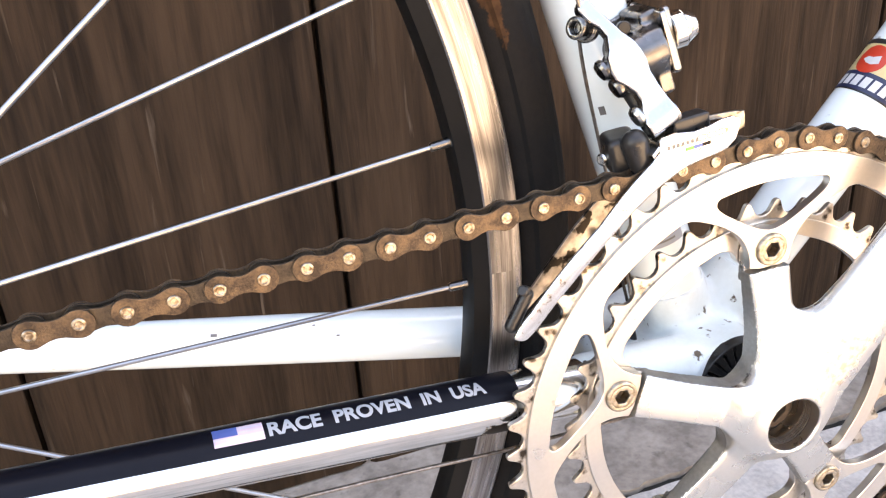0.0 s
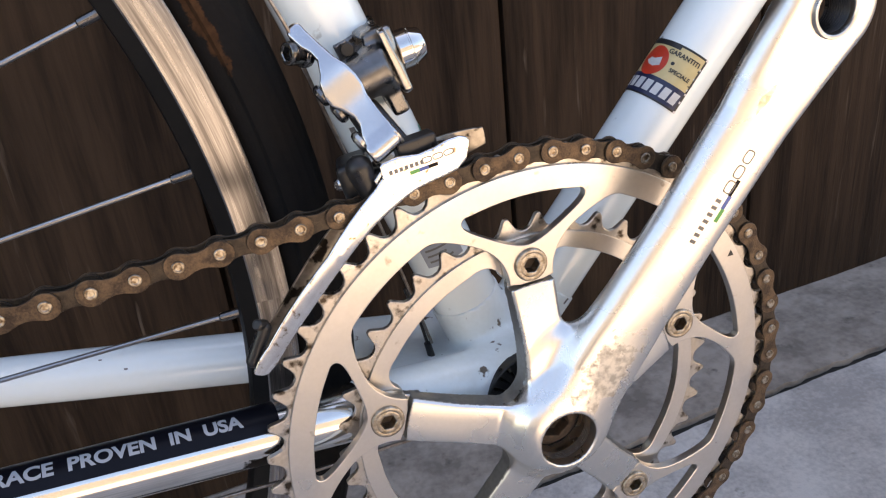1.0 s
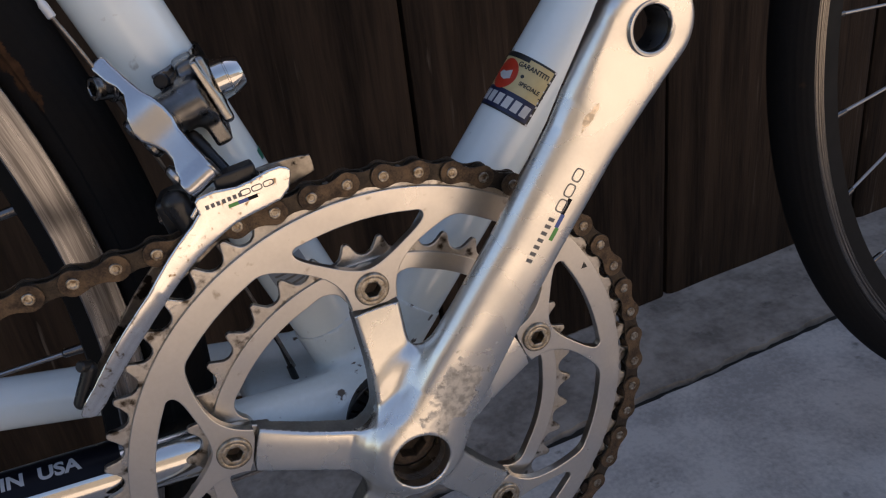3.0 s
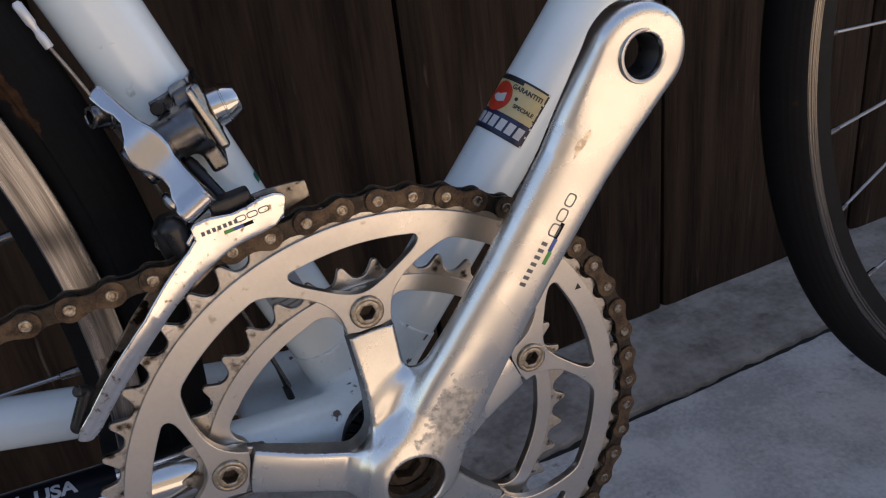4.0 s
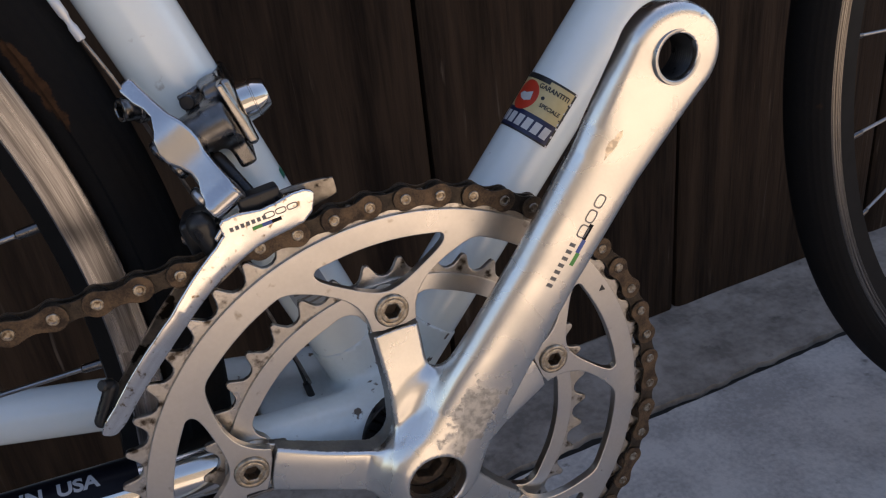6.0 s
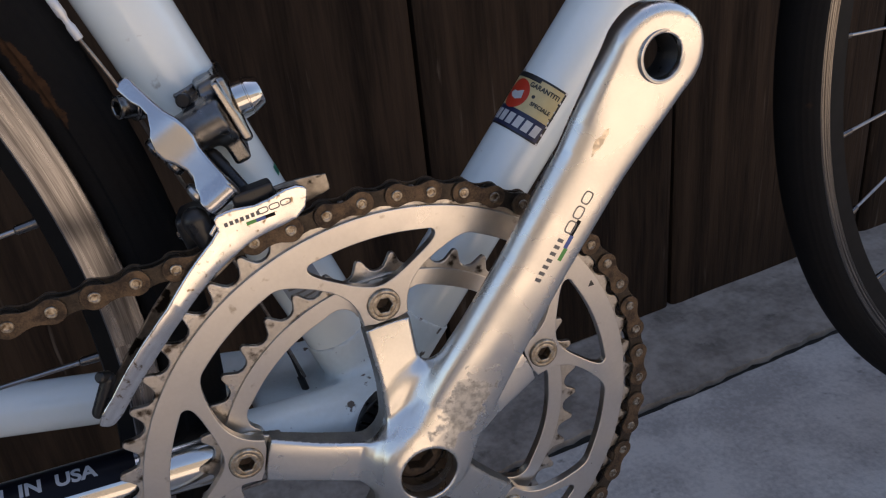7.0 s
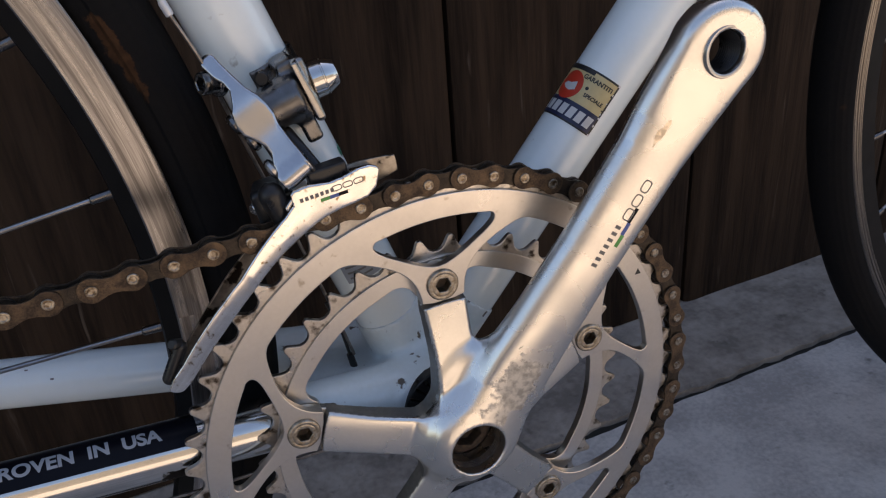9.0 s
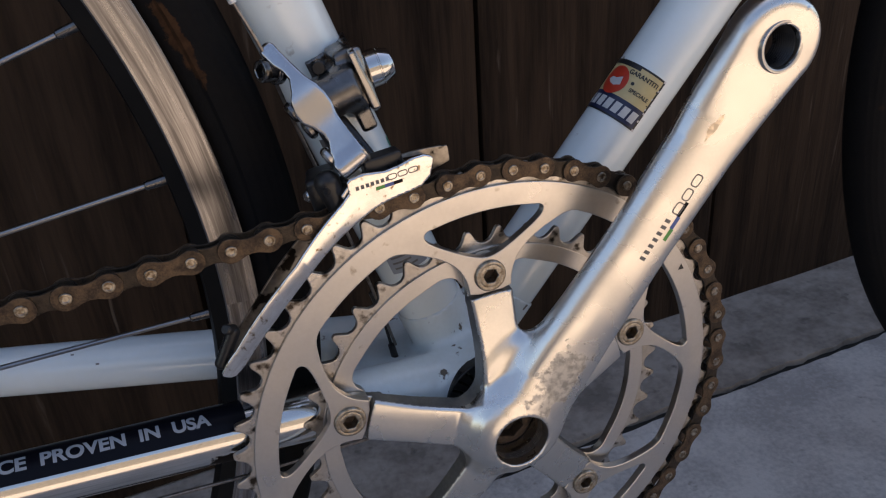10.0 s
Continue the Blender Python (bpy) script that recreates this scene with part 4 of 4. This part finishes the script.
def clamp_sd(p):
    s = p @ np.array(along(SEAT, 1))
    rad = np.linalg.norm(p - s[:, None] * np.array(along(SEAT, 1)), axis=1)
    band = smax(smax(rad - 16.4, 14.2 - rad, 0.3), np.abs(s - T_CL + 1) - 7.5, 0.5)
    return smax(band, -(p @ np.array((sv.z, 0, -sv.x)) + 3.0), 0.5)


part("clamp_band", solid("clamp_band", clamp_sd, (-72, -19, 128), (-28, 19, 160), 0.9), GUNMETAL, derailleur, "grey clamp band round the seat tube")


def body_sd(p):
    """A barrel round the upper pivot with a square-cut flange against the clamp."""
    ax = np.array((0.93, -0.12, 0.33))
    d = cylinder_sd(p, (-53.5, -29.0, 134.6), ax, 15.0, 7.4, 1.6)
    d = smin(d, capsule_sd(p, (-45, -8, 138), (-45, -26, 138), 7.0, 7.0), 3)
    d = smin(d, box_sd(p, (-41.6, -21, 146.2), ((1, 0, 0.33), (0, 1, 0), (-0.33, 0, 1)), (3.8, 8, 5.0), 2.2), 3)
    d = smin(d, box_sd(p, (-39.4, -23.5, 134.0), ((1, -0.12, 0.34), (0.12, 1, 0), (-0.34, 0, 1)), (2.9, 10, 11.0), 1.6), 3)
    return d


part("body", solid("body", body_sd, (-62, -44, 116), (-28, -6, 162), 0.7), GUNMETAL, derailleur, "grey cast derailleur body")
part("limit_screw", turned("limit_screw", (-50.6, -24.5, 145.6), (-0.25, -1, 0.1), [(0, 2.3), (2.6, 2.4), (3.0, 2.0)], 18), BLACK_METAL, derailleur, "black limit screw")
part("spring_pin", turned("spring_pin", (-45.2, -28, 126.4), (0.45, -0.4, -0.8), [(0, 1.6), (5, 1.6), (5.6, 1.0)], 18), STEEL, derailleur, "short bright spring pin")
EAR = ((math.cos(radians(19)), -0.12, math.sin(radians(19))), (0, 1, 0), (-math.sin(radians(19)), 0, math.cos(radians(19))))


def ear_sd(p):
    d = box_sd(p, (-36.6, -22.0, 141.6), EAR, (1.1, 12.0, 10.4), 0.8)
    lip = capsule_sd(p, (-38.6, -31.0, 150.6), (-34.2, -32.4, 131.6), 1.5, 1.8)
    return smin(d, lip, 1.6)


part("clamp_ear", solid("clamp_ear", ear_sd, (-50, -38, 124), (-24, -4, 160), 0.6), EAR_STEEL, derailleur, "bright steel clamp ear with a rolled lip")
NUT_AXIS = Vector((0.95, -0.14, 0.22)).normalized()
part("cone_nut", turned("cone_nut", (-34.6, -27.4, 142.8), NUT_AXIS, [(0, 6.2), (0.4, 6.7), (4.0, 6.6), (4.2, 6.2), (4.6, 6.2), (4.8, 6.4), (8.6, 4.9), (9.1, 4.2)], 40), CHROME, derailleur, "conical chromed clamp nut")


# cage: two curved plates following the chainring, joined by a bridge
def cage_plate(name, angles, r_in, r_out, h0, h1, edge=0.3):
    loop = [polar(r, a) for a, r in zip(angles, r_in)] + [polar(r, a) for a, r in zip(angles[::-1], r_out[::-1])]
    return plate(name, [rounded(loop, 1)], h0, h1, edge)


def curve_at(xs, ks, vs):
    return [float(np.interp(x, ks, vs)) for x in xs]


ANG = [100.6, 101, 102, 104, 106.5, 109, 112, 114.3, 114.9, 115.6, 117.6, 121, 125, 130, 135, 140, 145, 148, 151, 153.0, 153.6]
R_IN = curve_at(ANG, [100.6, 101.4, 101.9, 103.1, 105, 109, 112.4, 115.7, 118.4, 121.3, 124.4, 128.7, 133.4, 138, 142, 146, 150.5, 152.7, 153.6],
                [117.1, 113.5, 112.0, 110.2, 109.6, 110.4, 111.0, 110.5, 110.2, 109.7, 109.0, 108.0, 107.2, 107.2, 107.4, 108.3, 109.3, 110.5, 112.6])
R_OUT = curve_at(ANG, [100.6, 101.2, 102.4, 104.9, 107.2, 109.5, 110.9, 112.5, 114.4, 115, 115.5, 117.3, 120.9, 125, 129.7, 134.7, 139, 143.9, 148.7, 151.7, 153.6],
                 [118.0, 119.6, 120.6, 120.9, 120.3, 121.3, 123.2, 124.3, 125.0, 124.4, 120.9, 119.4, 117.9, 116.1, 114.1, 113.7, 113.8, 114.2, 114.9, 116.4, 116.0])


def cage_bow(x, z):
    """How far the outer plate's face falls back from its ridge, rounded across and drawn in at its tail and tip."""
    r, ang = np.hypot(x, z), np.degrees(np.arctan2(z, x))
    lo, hi = np.interp(ang, ANG, R_IN), np.interp(ang, ANG, R_OUT)
    across = (r - (lo + hi) / 2) / np.maximum((hi - lo) / 2, 1.0)
    return 0.16 * np.clip(across, -1.2, 1.2) ** 2 + 0.10 * np.clip(ang - 128.5, 0, 26) + 0.5 * np.clip((106 - ang) / 6, 0, 1) ** 2


def outer_cage_sd(p):
    x, z, h = p[:, 0], p[:, 2], -p[:, 1]
    r, ang = np.hypot(x, z), np.degrees(np.arctan2(z, x))
    edge = np.maximum(np.interp(ang, ANG, R_IN) - r, r - np.interp(ang, ANG, R_OUT))
    edge = smax(edge, np.maximum(ANG[0] - ang, ang - ANG[-1]) * 1.9, 0.9)
    top = 52.8 - cage_bow(x, z)
    return smax(edge, smax(h - top, top - 1.5 - h, 0.2), 0.7)


part("outer_cage_plate", solid("outer_cage_plate", outer_cage_sd, (-110, -55, 46), (-18, -46, 118), 0.55), CAGE, derailleur, "polished outer cage plate with rust freckles")
ANG2 = [96.2, 96.6, 98, 100, 104, 109, 114.6, 121, 130, 140, 148, 152]
part("inner_cage_plate", cage_plate("inner_cage_plate", ANG2, curve_at(ANG2, [95, 98, 104, 120, 140, 152], [111.5, 110.0, 109.0, 105.0, 107, 113]), curve_at(ANG2, [95, 98, 104, 114, 120, 140, 152], [116.0, 117.5, 119.5, 121.0, 117, 114.0, 115.5]), 41.2, 42.4), TARNISH, derailleur, "steel inner cage plate, tarnished black in places")


def bridge_sd(p):
    r, ang = np.hypot(p[:, 0], p[:, 2]), np.degrees(np.arctan2(p[:, 2], p[:, 0]))
    want = np.interp(ang, [98, 104, 109, 112, 114.6, 117.6, 120], [115.6, 117.8, 119.0, 121.0, 122.8, 120.2, 118.5])
    d = smax(np.abs(r - want) - 0.8, np.abs(-p[:, 1] - 46.8) - 5.6, 0.5)
    return smax(d, np.minimum(np.abs(ang - 114.2) - 2.6, np.abs(ang - 103.0) - 2.0) * 2.0, 0.4)


part("cage_bridge", solid("cage_bridge", bridge_sd, (-66, -54, 98), (-12, -39, 128), 0.6), CHROME, derailleur, "polished bridge between the cage plates")


# a solid black block stands in for the shaded hollow under the bridge
def notch_shade_sd(p):
    return box_sd(p, (-38.2, -46.0, 115.6), ((1, 0, 0.14), (0, 1, 0), (-0.14, 0, 1)), (6.8, 3.4, 3.2), 1.0)


part("cage_stop", solid("cage_stop", notch_shade_sd, (-48, -52, 108), (-29, -40, 123), 0.7), BLACK_METAL, derailleur, "black block standing in for the shade in the cage's upper notch")


def tail_sd(p):
    d = capsule_sd(p, (-97.0, -45.5, 65.2), (-102.8, -45.5, 54.4), 2.4, 2.5)
    return smax(d, np.abs(p[:, 1] + 44.4) - 4.2, 0.6)


part("cage_spacer", solid("cage_spacer", tail_sd, (-110, -52, 48), (-88, -38, 74), 0.6), BLACK_METAL, derailleur, "black spacer at the cage's tail")
part("tail_screw", turned("tail_screw", (-96.8, -45.0, 66.0), (-0.55, -0.6, 0.45), [(0, 1.9), (4.0, 1.9), (4.6, 1.4)], 16), BLACK_METAL, derailleur)


def block_sd(p):
    d = box_sd(p, (-56.5, -36.0, 106.5), ((1, -0.25, 0.2), (0.25, 1, 0), (-0.2, 0, 1)), (5.6, 7.0, 6.6), 2.4)
    d = smin(d, capsule_sd(p, (-57.5, -46, 112), (-55.0, -46.5, 103), 4.4, 3.6), 1.6)
    return d


part("pivot_block", solid("pivot_block", block_sd, (-70, -54, 92), (-44, -24, 122), 0.8), BLACK_METAL, derailleur, "black pivot block behind the cage")
part("block_rivet", turned("block_rivet", (-61.5, -33.5, 104.0), (-1, -0.4, 0), [(0, 2.2), (1.6, 2.2), (2.2, 1.5)], 16), STEEL, derailleur)


# printed bars on the cage
def on_cage(x0, z0, deg, lift=0.07):
    c, s = math.cos(radians(deg)), math.sin(radians(deg))
    def place(x, y):
        px, pz = x0 + x * c - y * s, z0 + x * s + y * c
        return (px, -52.8 - lift + float(cage_bow(px, pz)), pz)
    return place


for k in range(7):
    part("print_bar", laid(patch((0, 0, 1.15, 1.4)), on_cage(-49.6 + 1.75 * k, 109.6 + 0.235 * k, 7.7), 0, 0), GREY_INK, derailleur)
for k in range(3):
    part("print_ring", laid(oval_ring(3.6, 2.1, 0.34), on_cage(-38.6 + 3.8 * k, 110.95 + 0.52 * k, 7.7), 0, 0), GREY_INK, derailleur)
for x0, mat in ((0, GREEN_INK), (3.2, BLUE_INK), (6.4, NAVY)):
    part("colour_flash", laid(patch((x0, 0, x0 + 3.2, 1.2)), on_cage(-42.8, 108.4, 7.7), 0, 0), mat, derailleur)

# rear gear cable under the chainstay
part("gear_cable", tube("gear_cable", [(-30, -22, -14), (-100, -30, -8.4), (-156, -32, -4.4), (-181, -33, -3), (-330, -50, 20)], 0.75, 10), CABLE, bicycle, "bare rear gear cable under the chainstay")
part("bridge_cable", tube("bridge_cable", [(-38.5, -6, 46), (-33.4, -5, 28.5), (-31.4, -5, 16)], 0.7, 10), BLACK_METAL, bicycle, "thin dark gear cable behind the seat tube")
part("cable_ferrule", tube("cable_ferrule", [(-31.7, -5, 18), (-30.4, -5, 10), (-30.2, -5, 9)], [1.5, 1.6, 1.3], 16), BLACK_METAL, bicycle, "short black cable ferrule")


# ---- wheels ----
def wheel(name, tyre_r, turn, phase, signs, hub_label, label, rubber, worn, step=304.2):
    """A spoked wheel of 32 spokes: rim with brake track, tyre, hub, spokes and nipples."""
    w = new(name, None)
    w.parent = bicycle
    w.matrix_basis = turn
    tagged(w, label)

    def ringed(nm, prof, mat, lab="", seg=240):
        rings = []
        for k in range(seg):
            c, s = math.cos(2 * math.pi * k / seg), math.sin(2 * math.pi * k / seg)
            rings.append([(r * c * MM, y * MM, r * s * MM) for r, y in prof])
        return part(nm, grid_mesh(nm, rings, True, True), mat, w, lab)

    def with_uv(ob, seg, m):
        """Lengthwise u and crosswise v for streaks that run round the rim."""
        uv = ob.data.uv_layers.new(name="UVMap")
        for poly in ob.data.polygons:
            for li, vi in zip(poly.loop_indices, poly.vertices):
                k, j = divmod(vi, m)
                first = min(v // m for v in poly.vertices)
                k = seg if k == 0 and first == 0 and max(v // m for v in poly.vertices) == seg - 1 else k
                uv.data[li].uv = (k / seg, j)
        return ob

    ringed("rim", [(296.4, -4), (297.2, -6.8), (step, -9.6), (step + 0.4, 9.6), (297.2, 6.8), (296.4, 4)], RIM_DARK, "dark anodised rim")
    track = ringed("brake_track", [(step, -9.9), (step + 0.6, -10.4), (315.0, -10.7), (315.8, -10.2), (315.8, 10.2), (315.0, 10.7), (step + 0.6, 10.4), (step, 9.9)], worn, "worn silver brake track")
    with_uv(track, 240, 8)
    prof = []
    for k in range(72):
        a = 2 * math.pi * k / 72
        groove = 0.35 if k % 72 in (2, 5, 8, 28, 31, 34) else 0.0
        bulge = (13.2 - groove) * math.cos(a)
        prof.append((tyre_r - 13.4 + (13.4 - groove) * math.sin(a), bulge * (1.0 if math.sin(a) > -0.3 else 0.86)))
    ringed("tyre", prof, rubber, "black narrow road tyre")
    part("hub", turned("hub", (0, 45, 0), (0, -1, 0), [(0, 5), (6, 5), (7, 21), (10, 22), (12, 14), (30, 11), (60, 14), (62, 22), (65, 21), (66, 12), (92, 12), (93, 5), (98, 5)], 40), STEEL, w, hub_label)
    nipple = turned("nipple", (0, 0, 0), (-1, 0, 0), [(0, 2.6), (0.6, 2.6), (1.0, 1.9), (8.0, 1.7), (8.6, 1.2)], 14)
    nipple.materials.append(GUNMETAL)
    for k in range(32):
        a = phase + 360 / 32 * k
        sign, side = signs[k % 4], (33.0 if k % 2 == 0 else -19.5)
        c = polar(297.5, a)
        n_dir = polar(11.0 if sign > 0 else 33.0, a + sign * 90)
        foot = tuple(p + q for p, q in zip(polar(8.0, a), n_dir))
        p0, p1 = Vector((c[0], -1.0 if k % 2 == 0 else -3.5, c[1])), Vector((foot[0], side, foot[1]))
        d = (p1 - p0).normalized()
        part("spoke", tube("spoke", [p0, p0 + d * 30, p1], 0.98, 10), SPOKE, w)
        nip = part("nipple", nipple, None, w)
        nip.matrix_basis = Matrix.Translation(p0 * MM) @ d.to_track_quat("-X", "Z").to_matrix().to_4x4()
    return w


wheel("rear_wheel", 339.5, pose(-0.3995, 0, 0.058), -1.2, (-1, 1, 1, -1), "alloy rear hub", "rear wheel with dark rim, silver brake track and black tyre", REAR_RUBBER, RIM_TRACK, 302.8)
head = Vector((-math.cos(radians(71)), 0, math.sin(radians(71))))
pivot = Vector((0.5945, 0, 0.1005)) - 0.045 * Vector((math.sin(radians(71)), 0, math.cos(radians(71))))
steer = Matrix.Translation(pivot + Vector((0, 0.012, 0))) @ Matrix.Rotation(radians(-4.6), 4, head) @ Matrix.Translation(-pivot) @ pose(0.5945, 0, 0.1005)
wheel("front_wheel", 335.2, steer, 202.65, (-1, 1, 1, -1), "alloy front hub", "front wheel turned slightly, with silver brake track and black tyre", RUBBER, FRONT_TRACK, 309.0)
